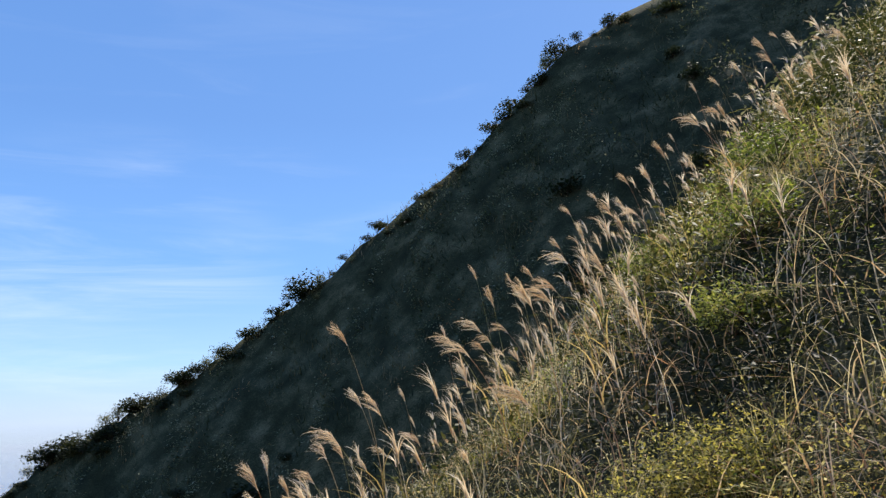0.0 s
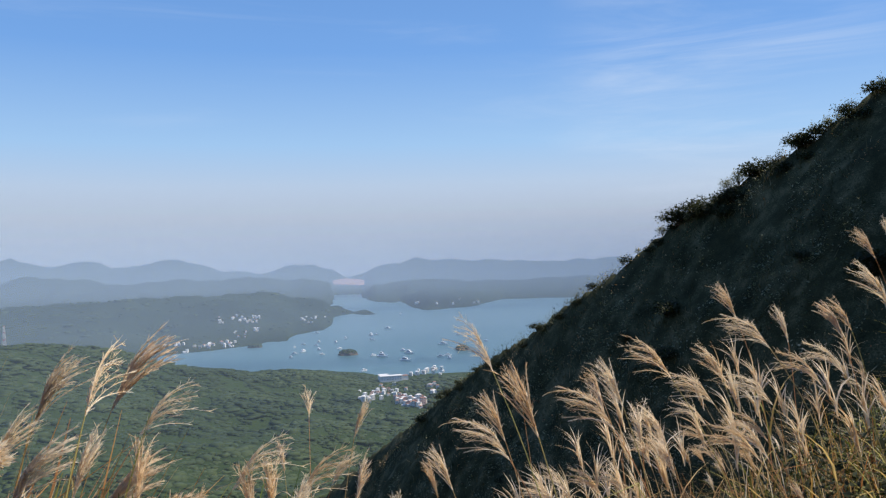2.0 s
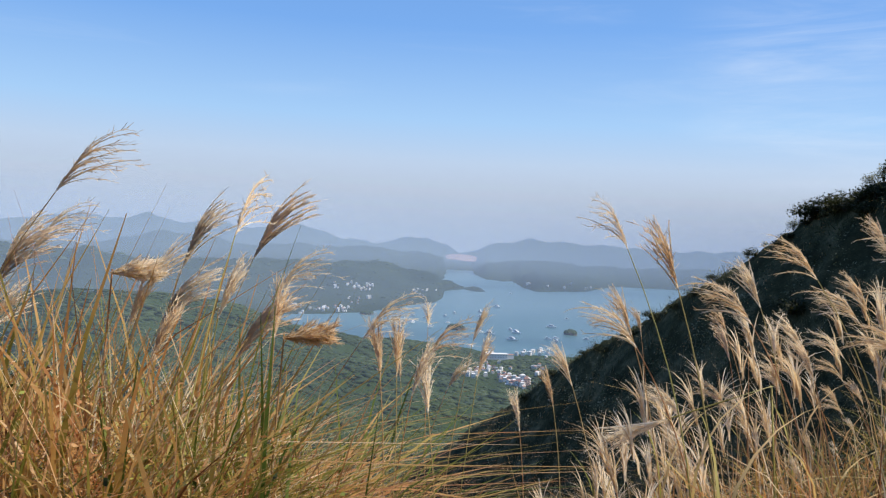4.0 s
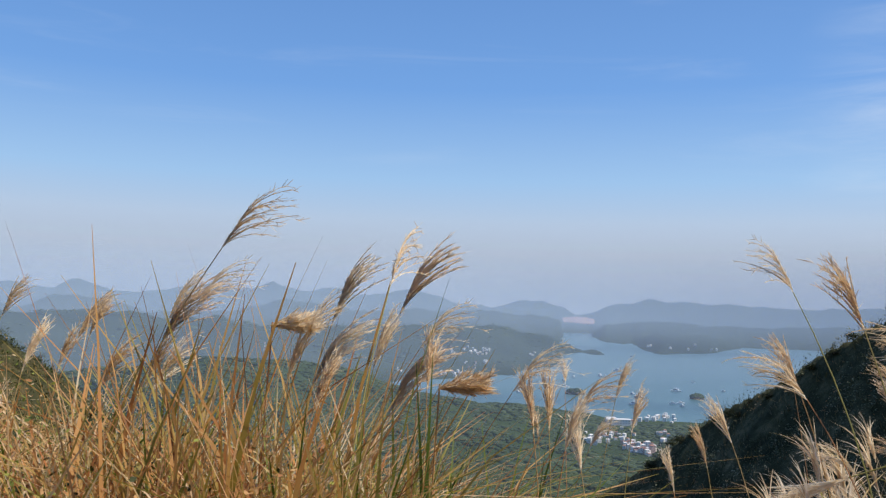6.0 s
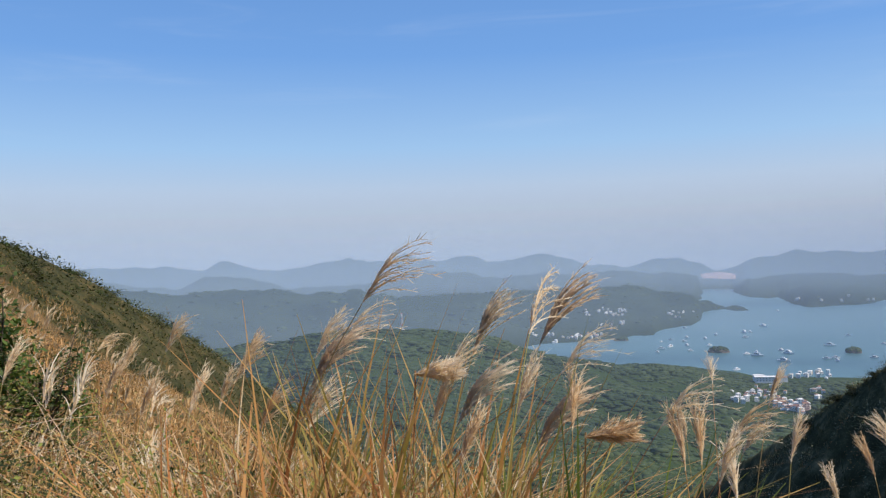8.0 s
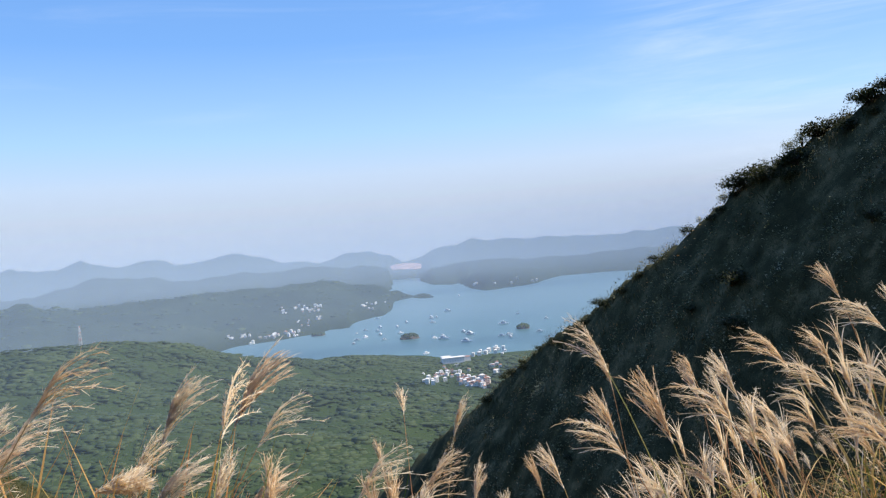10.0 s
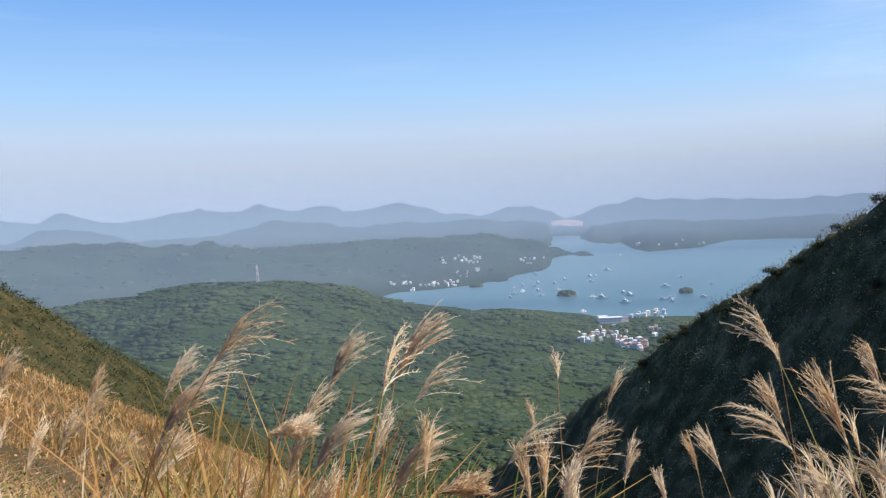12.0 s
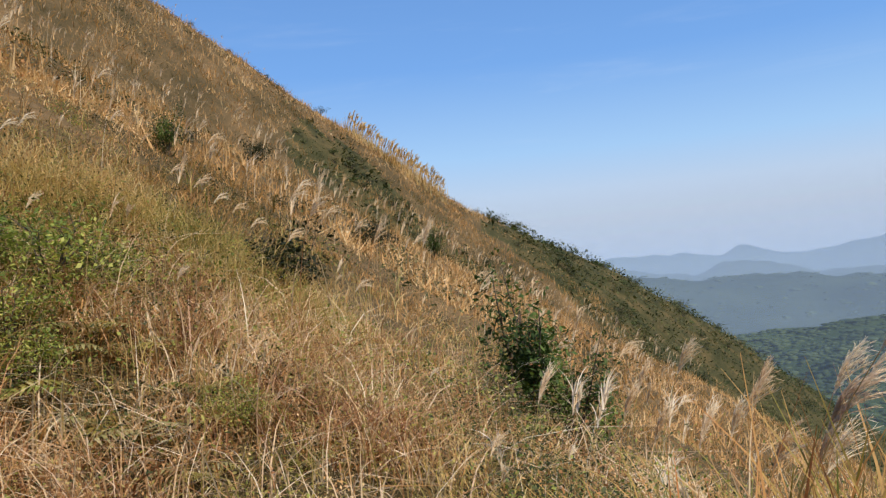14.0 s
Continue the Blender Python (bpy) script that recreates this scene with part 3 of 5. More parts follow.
def grow(name, label, mat, x, y, per, spread, h, w, segs, lean=(0.1, 1.0), category="grass", wind=None, vary=(0.55, 1.2, 0.5, 1.1)):
    """Tufts of blades at the points, joined into one cover of grass."""
    k = off_gaps(x, y) | (mat == "scrub_leaves")
    x, y, h = x[k], y[k], h[k] if hasattr(h, "__len__") else h
    m = len(x)
    k = np.repeat(np.arange(m), per)
    bx, by = x[k] + RNG.normal(0, spread, m * per), y[k] + RNG.normal(0, spread, m * per)
    tall = RNG.uniform(vary[0], vary[1], m)[k] * RNG.uniform(vary[2], vary[3], m * per)
    hh = (h[k] if hasattr(h, "__len__") else h) * tall
    ww = w * RNG.uniform(0.6, 1.3, m * per)
    az = RNG.uniform(0, 360, m * per) if wind is None else wind + RNG.normal(0, 70, m * per)
    v, f = blades(on_land(bx, by), hh, ww, az, RNG.uniform(*lean, m * per), segs)
    return tagged(sheet(name, v, f, mat), label, category, kind="stuff")


def leaf_cover(name, label, mat, x, y, per, spread, h, size, category="weeds"):
    """Low leafy growth at the points, joined into one cover."""
    k = off_gaps(x, y) | (mat in ("ridge_leaves", "shade_leaves", "spur_leaves", "bush_leaves"))
    x, y = x[k], y[k]
    m = len(x)
    k = np.repeat(np.arange(m), per)
    c = on_land(x[k] + RNG.normal(0, spread, m * per), y[k] + RNG.normal(0, spread, m * per), 0.0)
    c[:, 2] += h * RNG.uniform(0.3, 1.0, m)[k] * RNG.uniform(0.05, 1.0, m * per)
    v, f = leaf_quads(c, size * RNG.uniform(0.5, 1.4, m * per))
    return tagged(sheet(name, v, f, mat), label, category, kind="stuff")


def patchy(x, y, size, least, seed):
    return fbm(x / size, y / size, 3, seed) > least


# cover of the slopes, from the eye outwards
def clumped(n, a0, a1, r0, r1, power, size, least, seed):
    """Points in clumps, with bare gaps between."""
    x, y, r, az = scatter(n, a0, a1, r0, r1, power)
    k = patchy(x, y, size, least, seed)
    return x[k], y[k], r[k], az[k]


x, y, r, az = clumped(480, -40, 40, 2.0, 9.0, 0.8, 0.8, 0.12, 61)
k = RNG.uniform(0, 1, len(x)) < np.interp(az, (-12, 8, 22, 40), (1.0, 0.8, 0.4, 0.15))
grow("tall_grass", "yellow-green grass in clumps on the slope", "green_blades", x[k], y[k], 18, 0.12, 0.36, 0.011, 3, (0.3, 1.9))
x, y, r, az = clumped(760, -40, 24, 2.0, 10.0, 0.75, 0.6, 0.05, 60)
k = RNG.uniform(0, 1, len(x)) < np.interp(az, (-20, -8, 24), (1.0, 0.4, 0.3))
x, y = x[k], y[k]
grow("dry_grass", "pale dry grass stems in clumps on the slope", "pale_blades", x, y, 16, 0.15, 0.60, 0.0085, 3, (0.2, 2.0))
# dark leaves put shade into the depth under the brow's bright straw
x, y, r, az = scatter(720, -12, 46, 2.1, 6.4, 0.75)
leaf_cover("brow_shade", "dark green and brown leaves for the shade below the brow grass", "ridge_leaves", x, y, 60, 0.15, 0.46, 0.022)
x, y, r, az = clumped(470, 10, 49, 2.1, 6.5, 0.8, 0.6, -0.08, 51)
grow("brow_straw", "golden dry grass under the plumes of the brow", "amber_blades", x, y, 22, 0.13, np.interp(az, (5, 24, 32, 42, 49), (0.66, 0.72, 0.60, 0.48, 0.4)), 0.008, 3, (0.2, 1.7))
x, y, r, az = clumped(250, 10, 46, 2.1, 6.0, 0.8, 0.5, -0.05, 40)
grow("brow_stems", "pale and reddish stems under the plumes of the brow", "rust_stems", x, y, 20, 0.13, np.interp(az, (5, 24, 32, 42, 49), (0.7, 0.76, 0.62, 0.5, 0.4)), 0.007, 3, (0.1, 1.8))
x, y, r, az = clumped(1300, -42, 26, 7.0, 22.0, 0.5, 1.1, 0.34, 62)
grow("slope_grass", "green grass in sun on the steep slope", "fresh_blades", x, y, 13, 0.22, 0.55, 0.014, 2, (0.1, 1.6))
x, y, r, az = clumped(1300, -42, 26, 7.0, 24.0, 0.5, 1.1, 0.34, 59)
grow("slope_straw", "pale dry grass on the steep slope", "pale_blades", x, y, 11, 0.22, 0.70, 0.010, 2, (0.1, 1.7))
x, y, r, az = scatter(430, -38, 30, 2.4, 11.0, 0.8)
grow("bent_stems", "thin bent and fallen pale stems on the slope", "pale_blades", x, y, 9, 0.30, 0.62, 0.005, 4, (0.5, 2.2))
x, y, r, az = scatter(230, 61, 104, 1.9, 5.5, 0.75)
grow("straw_grass", "tall dry straw grass on the brow", "straw_blades", x, y, 22, 0.13, np.clip(1.0 - 0.10 * r, 0.45, 0.9) * np.interp(az, (80, 90), (1.0, 0.62)), 0.009, 3, (0.2, 1.9))
x, y, r, az = scatter(240, 44, 66, 1.9, 4.2, 0.8)
grow("brow_grass", "short dry grass on the edge of the brow", "amber_blades", x, y, 22, 0.12, np.interp(az, (44, 52, 60), (0.85, 0.98, 1.08)), 0.008, 4, (0.2, 1.6))
x, y, r, az = scatter(140, 53, 92, 1.85, 2.9, 0.7)
grow("tall_straw", "thick clump of tall orange and green grass", "amber_blades", x, y, 24, 0.13, (0.88 - land(x, y)) * 1.12 * np.interp(az, (53, 58, 64, 70, 85, 92), (0.70, 0.86, 1.10, 1.22, 1.12, 0.85)), 0.022, 4, (0.2, 1.9), vary=(0.75, 1.12, 0.65, 1.1))
x, y, r, az = scatter(130, 54, 92, 1.9, 2.9, 0.7)
grow("mixed_straw", "straw and reddish stems in the thick clump", "rust_stems", x, y, 20, 0.14, (0.90 - land(x, y)) * 1.12 * np.interp(az, (53, 58, 64, 70, 85, 92), (0.70, 0.86, 1.10, 1.22, 1.12, 0.85)), 0.012, 4, (0.2, 1.9), vary=(0.75, 1.12, 0.65, 1.1))
x, y, r, az = scatter(120, 53, 90, 1.9, 3.0)
grow("pale_straw", "bleached straw blades in the thick clump", "pale_blades", x, y, 8, 0.12, (0.92 - land(x, y)) * 1.1 * np.interp(az, (53, 58, 64, 70, 85, 92), (0.70, 0.86, 1.10, 1.22, 1.12, 0.85)), 0.008, 4, (0.1, 1.5), vary=(0.8, 1.05, 0.7, 1.0))
x, y, r, az = scatter(26, 53, 84, 2.0, 3.0)
grow("broken_stems", "broken pale stems sticking out of the thick clump", "pale_blades", x, y, 5, 0.15, np.clip(1.05 - land(x, y), 0.8, 1.4), 0.006, 4, (0.9, 1.9))
# likewise inside the thick clump: dark leaf colour as its inner shade
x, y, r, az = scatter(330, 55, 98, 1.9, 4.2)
leaf_cover("clump_shade", "dark leaves for the shade deep in the clump", "ridge_leaves", x, y, 80, 0.13, 0.95, 0.020)
x, y, r, az = scatter(260, 54, 98, 2.0, 3.8)
leaf_cover("clump_weeds", "green and yellow leafy weeds under the tall grass", "bush_leaves", x, y, 80, 0.10, 1.0, 0.019)
x, y, r, az = scatter(190, 54, 96, 1.9, 3.4)
leaf_cover("clump_litter", "curled rust-brown leaves hanging in the tall grass", "dead_leaves", x, y, 70, 0.10, 1.05, 0.018)
x, y, r, az = scatter(110, 56, 94, 1.8, 3.2)
grow("reed_leaves", "broad arching green and amber grass leaves", "green_blades", x, y, 7, 0.11, (0.9 - land(x, y)) * 1.15, 0.023, 5, (0.2, 1.6), vary=(0.75, 1.05, 0.6, 1.05))
x, y, r, az = scatter(120, 53, 94, 1.85, 3.2)
grow("green_stalks", "long green blades among the straw", "fresh_blades", x, y, 9, 0.10, (0.88 - land(x, y)) * 1.18, 0.021, 5, (0.1, 1.3), vary=(0.7, 1.0, 0.7, 1.0))
x, y, r, az = clumped(2300, 72, 140, 4.0, 16.0, 0.55, 1.3, -0.12, 44)
grow("turf_grass", "matted orange-brown grass on the sunny slope", "orange_turf", x, y, 16, 0.24, 0.34, 0.011, 2, (0.5, 2.2))
x, y, r, az = clumped(1150, 80, 140, 2.4, 7.5, 0.75, 0.7, 0.0, 43)
grow("rust_tangle", "tangled rust-red and straw stems on the sunny slope", "rust_stems", x, y, 24, 0.15, 0.42, 0.0085, 3, (0.5, 2.4))
x, y, r, az = clumped(480, 106, 138, 2.3, 5.6, 0.75, 0.6, -0.05, 42)
grow("straw_tangle", "thick tangle of pale straw and reddish stems", "rust_stems", x, y, 22, 0.14, 0.62, 0.0095, 3, (0.3, 2.2))
x, y, r, az = scatter(150, 84, 138, 2.5, 6.5, 0.75)
grow("long_stems", "long pale pinkish stems lying crosswise in the tangle", "fallen_stems", x, y, 6, 0.18, 0.85, 0.008, 4, (0.4, 2.6))
x, y, r, az = clumped(260, 106, 140, 2.3, 6.0, 0.75, 0.7, 0.05, 48)
leaf_cover("low_weeds", "low yellow-green weeds in the tangle of stems", "yellow_leaves", x, y, 60, 0.09, 0.32, 0.022)
x, y, r, az = scatter(200, 84, 140, 2.8, 9.0, 0.7)
grow("standing_stems", "thin upright straw stems in the turf", "straw_blades", x, y, 9, 0.16, 0.55, 0.006, 3, (0.0, 0.9))
x, y, r, az = scatter(520, 82, 140, 3.0, 13.0, 0.6)
k = patchy(x, y, 1.4, 0.22, 63)
grow("green_turf", "green grass among the dry turf", "green_blades", x[k], y[k], 18, 0.18, 0.28, 0.010, 3, (0.4, 2.0))
x, y, r, az = scatter(420, 84, 140, 3.0, 12.0, 0.6)
k = patchy(x, y, 1.2, 0.18, 64)
leaf_cover("green_weeds", "leafy green weeds in the dry grass", "bush_leaves", x[k], y[k], 80, 0.12, 0.30, 0.026)
x, y, r, az = scatter(480, 52, 140, 2.1, 12.0, 0.65)
k = patchy(x, y, 1.0, -0.05, 65)
leaf_cover("dead_fern", "rust-brown withered fern and leaf litter", "dead_leaves", x[k], y[k], 84, 0.17, 0.24, 0.021)
x, y, r, az = scatter(420, 56, 136, 2.0, 9.0, 0.75)
k = patchy(x, y, 1.0, 0.2, 66)
leaf_cover("yellow_weeds", "small yellow leaves among the straw", "yellow_leaves", x[k], y[k], 40, 0.09, 0.40, 0.024)
x, y, r, az = scatter(1200, -42, 26, 2.4, 16.0, 0.75)
k = patchy(x, y, 0.8, 0.18, 67)
leaf_cover("slope_weeds", "pale leafy weeds on the slope", "pale_fronds", x[k], y[k], 60, 0.10, 0.46, 0.021)
x, y, r, az = scatter(1000, -42, 34, 2.4, 20.0, 0.65)
k = patchy(x, y, 0.9, 0.22, 68)
leaf_cover("dark_weeds", "dark green leafy weeds on the slope", "bush_leaves", x[k], y[k], 70, 0.14, 0.40, 0.028)
x, y, r, az = clumped(520, -40, 14, 2.2, 7.0, 0.8, 0.7, 0.2, 54)
leaf_cover("pale_weeds", "pale grey-green leaves of weeds catching the sun", "pale_fronds", x, y, 34, 0.10, 0.46, 0.020)
x, y, r, az = clumped(750, -42, 13, 2.3, 9.0, 0.7, 0.6, 0.24, 45)
leaf_cover("slope_fern", "sunlit yellow-green ferny growth on the steep slope", "fern_leaves", x, y, 60, 0.13, 0.30, 0.019, "fern")
# near-black leaves paint the shade between the tufts of the steep slope
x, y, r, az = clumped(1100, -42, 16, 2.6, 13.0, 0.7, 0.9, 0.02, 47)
leaf_cover("slope_bramble", "dark leaves standing in for shade in the gaps of the slope", "shade_leaves", x, y, 50, 0.20, 0.50, 0.042, "scrub")
# the same dark leaves where no grass grows, as shade filling the gaps
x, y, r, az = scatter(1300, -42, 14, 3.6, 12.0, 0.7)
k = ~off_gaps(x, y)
leaf_cover("gap_bramble", "dark leaves standing in for shade in the hollows of the slope", "shade_leaves", x[k], y[k], 44, 0.17, 0.30, 0.040, "scrub")
# further up, dark scrub colour serves as the shade between grass patches
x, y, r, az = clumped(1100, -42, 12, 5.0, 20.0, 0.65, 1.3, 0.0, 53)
leaf_cover("slope_scrub", "low scrub coloured dark for shade between the grass on the slope", "ridge_leaves", x, y, 46, 0.28, 0.75, 0.075, "scrub")
x, y, r, az = clumped(1300, 82, 138, 2.6, 13.0, 0.6, 1.0, 0.10, 49)
leaf_cover("olive_weeds", "dark olive weeds between the dry grass", "ridge_leaves", x, y, 54, 0.14, 0.50, 0.026)
x, y, r, az = clumped(620, 86, 138, 2.5, 7.5, 0.7, 0.8, 0.10, 46)
leaf_cover("tangle_weeds", "green leafy undergrowth in the tangle of stems", "bush_leaves", x, y, 50, 0.14, 0.44, 0.032)
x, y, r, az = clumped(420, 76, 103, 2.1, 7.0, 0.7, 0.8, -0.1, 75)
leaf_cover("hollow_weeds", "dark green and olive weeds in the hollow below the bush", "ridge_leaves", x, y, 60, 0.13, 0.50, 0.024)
# blond grass in a band across the sunny slope
t = RNG.uniform(0, 1, 420)
az = 130 - 21 * t + RNG.normal(0, 0.8, 420)
r = np.interp(t, (0, 0.4, 1), (7.0, 7.8, 6.6)) + RNG.normal(0, 0.45, 420)
grow("blond_grass", "band of pale blond grass across the sunny slope", "straw_blades", -np.sin(np.radians(az)) * r, np.cos(np.radians(az)) * r, 16, 0.18, 0.46, 0.008, 3, (0.3, 1.8))
x, y = scatter(200, -44, -8, 2.3, 6.5, 0.75)[:2]
tagged(sheet("crossed_stems", *blades(on_land(*(np.repeat(q, 6) + RNG.normal(0, 0.16, 1200) for q in (x, y))), RNG.uniform(0.25, 0.65, 1200), RNG.uniform(0.006, 0.012, 1200), RNG.uniform(0, 360, 1200), RNG.uniform(0.3, 2.4, 1200), 4), "fallen_stems"), "pale dry stems lying crosswise on the steep slope", "grass", kind="stuff")
x, y, r, az = clumped(420, -44, -4, 2.3, 6.0, 0.75, 0.5, 0.05, 76)
leaf_cover("withered_fern", "pale withered fern fronds on the steep slope", "fern_leaves", x, y, 46, 0.12, 0.42, 0.026, "fern")
x, y, r, az = scatter(420, -40, 40, 2.4, 12.0, 0.7)
leaf_cover("slope_litter", "withered brown leaves in the slope grass", "dead_leaves", x, y, 60, 0.16, 0.34, 0.020)
x, y, r, az = scatter(7600, 66, 140, 13.0, 64.0)
k = (zone(x, y) == 0) | (patchy(x, y, 4, 0.0, 69) & (az > 82) & (left_k(x, y) > 9))
grow("far_turf", "orange-brown tussocks covering the sunny hillside", "orange_turf", x[k], y[k], 11, 0.30, 0.50, 0.04, 1, (0.1, 1.6))
x, y, r, az = scatter(2200, 78, 140, 11.0, 62.0)
k = patchy(x, y, 3.4, 0.16, 70)
leaf_cover("hillside_scrub", "olive-green low scrub scattered over the hillside", "ridge_leaves", x[k], y[k], 40, 0.40, 0.40, 0.085, "scrub")
x, y, r, az = scatter(1500, 84, 140, 12.0, 60.0)
k = patchy(x, y, 3.0, 0.05, 71)
leaf_cover("hillside_fern", "rust-brown withered fern over the hillside", "dead_leaves", x[k], y[k], 34, 0.45, 0.30, 0.085, "fern")
x, y, r, az = scatter(6500, 60, 112, 26.0, 135.0)
k = (zone(x, y) == 4) & (left_k(x, y) > -4)
leaf_cover("hill_scrub", "low dark green scrub along the ridge", "ridge_leaves", x[k], y[k], 16, 0.55, 0.9, 0.27, "scrub")
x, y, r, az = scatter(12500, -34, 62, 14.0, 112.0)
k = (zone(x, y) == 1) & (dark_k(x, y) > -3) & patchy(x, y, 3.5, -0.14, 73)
grow("spur_grass", "grass coloured dim for shade on the spur", "scrub_leaves", x[k], y[k], 7, 0.45, 0.9, 0.075, 1, (0.0, 1.6))
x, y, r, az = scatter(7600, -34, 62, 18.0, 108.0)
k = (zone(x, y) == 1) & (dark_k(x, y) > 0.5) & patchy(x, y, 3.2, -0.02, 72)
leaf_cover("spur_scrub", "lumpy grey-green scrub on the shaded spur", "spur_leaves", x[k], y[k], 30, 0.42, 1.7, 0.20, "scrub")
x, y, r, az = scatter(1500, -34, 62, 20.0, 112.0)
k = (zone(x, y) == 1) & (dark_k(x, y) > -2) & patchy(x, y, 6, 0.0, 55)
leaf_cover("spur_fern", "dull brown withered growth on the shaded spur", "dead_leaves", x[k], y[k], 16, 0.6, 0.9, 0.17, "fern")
x, y, r, az = scatter(320, 140, 318, 1.6, 12.0, 0.65)
grow("path_grass", "trodden grass on the slope above", "straw_blades", x, y, 16, 0.14, 0.35, 0.012, 2)
x, y, r, az = scatter(240, 0, 360, 0.35, 1.7)
grow("short_grass", "short trodden grass on the path", "green_blades", x, y, 14, 0.08, 0.12, 0.008, 2)


def feather(rng, L, n, spread, droop, hair, fray=0.34, hang=0.5, thick=1.0):
    """The plume at the top of a stalk: a fan of fine racemes set with silky hairs, growing along +z and blown to +x."""
    items = []
    for i in range(n):
        q = i / n
        z0 = 0.36 * L * q
        side = rng.uniform(0, 2 * np.pi)
        ln = L * rng.uniform(0.46, 0.74) * (1.0 - 0.10 * q)
        s0 = spread * rng.uniform(0.3, 1.0) * (1 - 0.35 * q)
        bow = droop * rng.uniform(0.6, 1.35)
        d0 = np.array((math.cos(side) * s0 + 0.15, math.sin(side) * s0, 1.0))
        d0 /= np.linalg.norm(d0)
        fall = np.array((bow, 0.12 * rng.normal(), -hang * bow))
        t = np.linspace(0, 1, 6)[:, None]
        p = np.array((0, 0, z0)) + d0 * ln * t + fall * ln * t ** 2
        w = 0.0021 * thick * (1 - 0.6 * t[:, 0] ** 1.5)
        sd = np.cross(d0, (math.cos(side + 1.2), math.sin(side + 1.2), 0.2))
        sd /= np.linalg.norm(sd) + 1e-9
        v = np.stack([p - sd * w[:, None], p + sd * w[:, None]], 1).reshape(-1, 3)
        k = 2 * np.arange(5)
        items.append((v, np.stack([k, k + 1, k + 3, k + 2], -1)))
        m = hair
        tt = np.sort(rng.uniform(0.06, 1.0, m))[:, None]
        c = np.array((0, 0, z0)) + d0 * ln * tt + fall * ln * tt ** 2
        along = d0 + 2 * fall * tt
        along /= np.linalg.norm(along, axis=1)[:, None]
        e = along + rng.normal(size=(m, 3)) * fray
        e /= np.linalg.norm(e, axis=1)[:, None]
        g = np.cross(e, rng.normal(size=(m, 3)))
        g /= np.linalg.norm(g, axis=1)[:, None] + 1e-9
        l = rng.uniform(0.016, 0.030, m)[:, None]
        v = np.stack([c - g * 0.0010 * thick, c + g * 0.0010 * thick, c + e * l + g * 0.0004, c + e * l - g * 0.0004], 1).reshape(-1, 3)
        items.append((v, np.arange(4 * m).reshape(-1, 4)))
    return join(items)


def silver_grass(seed, H, L, lean, n, spread, droop, leaves=3, hair=16, fray=0.34, hang=0.5, thick=1.0, skin="plume_hair"):
    """A stalk of silver grass with its plume and a few long leaves, the foot at the origin, leaning to +x."""
    rng = np.random.default_rng(seed)
    root = new("silver_grass")
    tagged(root, "tall silver grass stalk with a feathery straw-coloured plume", "silver grass")
    t = np.linspace(0, 1, 11)
    px = H * lean * t ** 2.2
    pz = (H - L * 0.8) * (t - 0.16 * lean * t ** 2)
    pts = np.stack([px, 0.01 * np.sin(5 * t + seed), pz], -1)
    v, f = tube(pts, 0.0034 - 0.0020 * t, 5)
    sheet("stalk", v, f, "stalk_skin", root, smooth=True)
    dx, dz = pts[-1, 0] - pts[-2, 0], pts[-1, 2] - pts[-2, 2]
    tilt = math.atan2(dx, dz)
    v, f = feather(rng, L, n, spread, droop, hair, fray, hang, thick)
    c, s = math.cos(tilt), math.sin(tilt)
    v = np.stack([v[:, 0] * c + v[:, 2] * s, v[:, 1], -v[:, 0] * s + v[:, 2] * c], -1) + pts[-1]
    sheet("plume", v, f, skin, root, "feathery pale plume")
    top = v[np.argmax(v[:, 2])]
    for i in range(leaves):
        k = rng.integers(1, 5)
        v, f = blades(pts[k:k + 1], np.array([min(0.62, H * rng.uniform(0.35, 0.5))]), np.array([0.010]), np.array([rng.uniform(0, 360)]), np.array([rng.uniform(0.8, 1.5)]), 6)
        sheet("leaf", v, f, "straw_blades" if rng.uniform() < 0.6 else "green_blades", root)
    return root, top


KINDS = {0: [], 1: [], 2: [], 3: []}
for i, (H, L) in enumerate(((0.85, 0.21), (1.05, 0.235), (1.3, 0.25), (1.55, 0.27), (1.85, 0.28), (2.2, 0.29))):
    KINDS[0].append(silver_grass(100 + i, H, L, 0.14, 22, 0.24, 0.26))
    KINDS[1].append(silver_grass(200 + i, H, L * 1.1, 0.24, 18, 0.36, 0.42))
    KINDS[2].append(silver_grass(300 + i, H, L * 0.85, 0.08, 22, 0.16, 0.12))
# large loose plumes, bowed over by the wind
for i, (H, L, sp, dr) in enumerate(((1.1, 0.31, 0.15, 0.34), (1.3, 0.34, 0.18, 0.30), (1.5, 0.35, 0.14, 0.42), (1.7, 0.34, 0.20, 0.28), (1.9, 0.36, 0.16, 0.36))):
    KINDS[3].append(silver_grass(400 + i, H, L, 0.15, 26, sp, dr, 2, 36, 0.20, 0.25, 1.3, "pale_plume"))
USED = set()


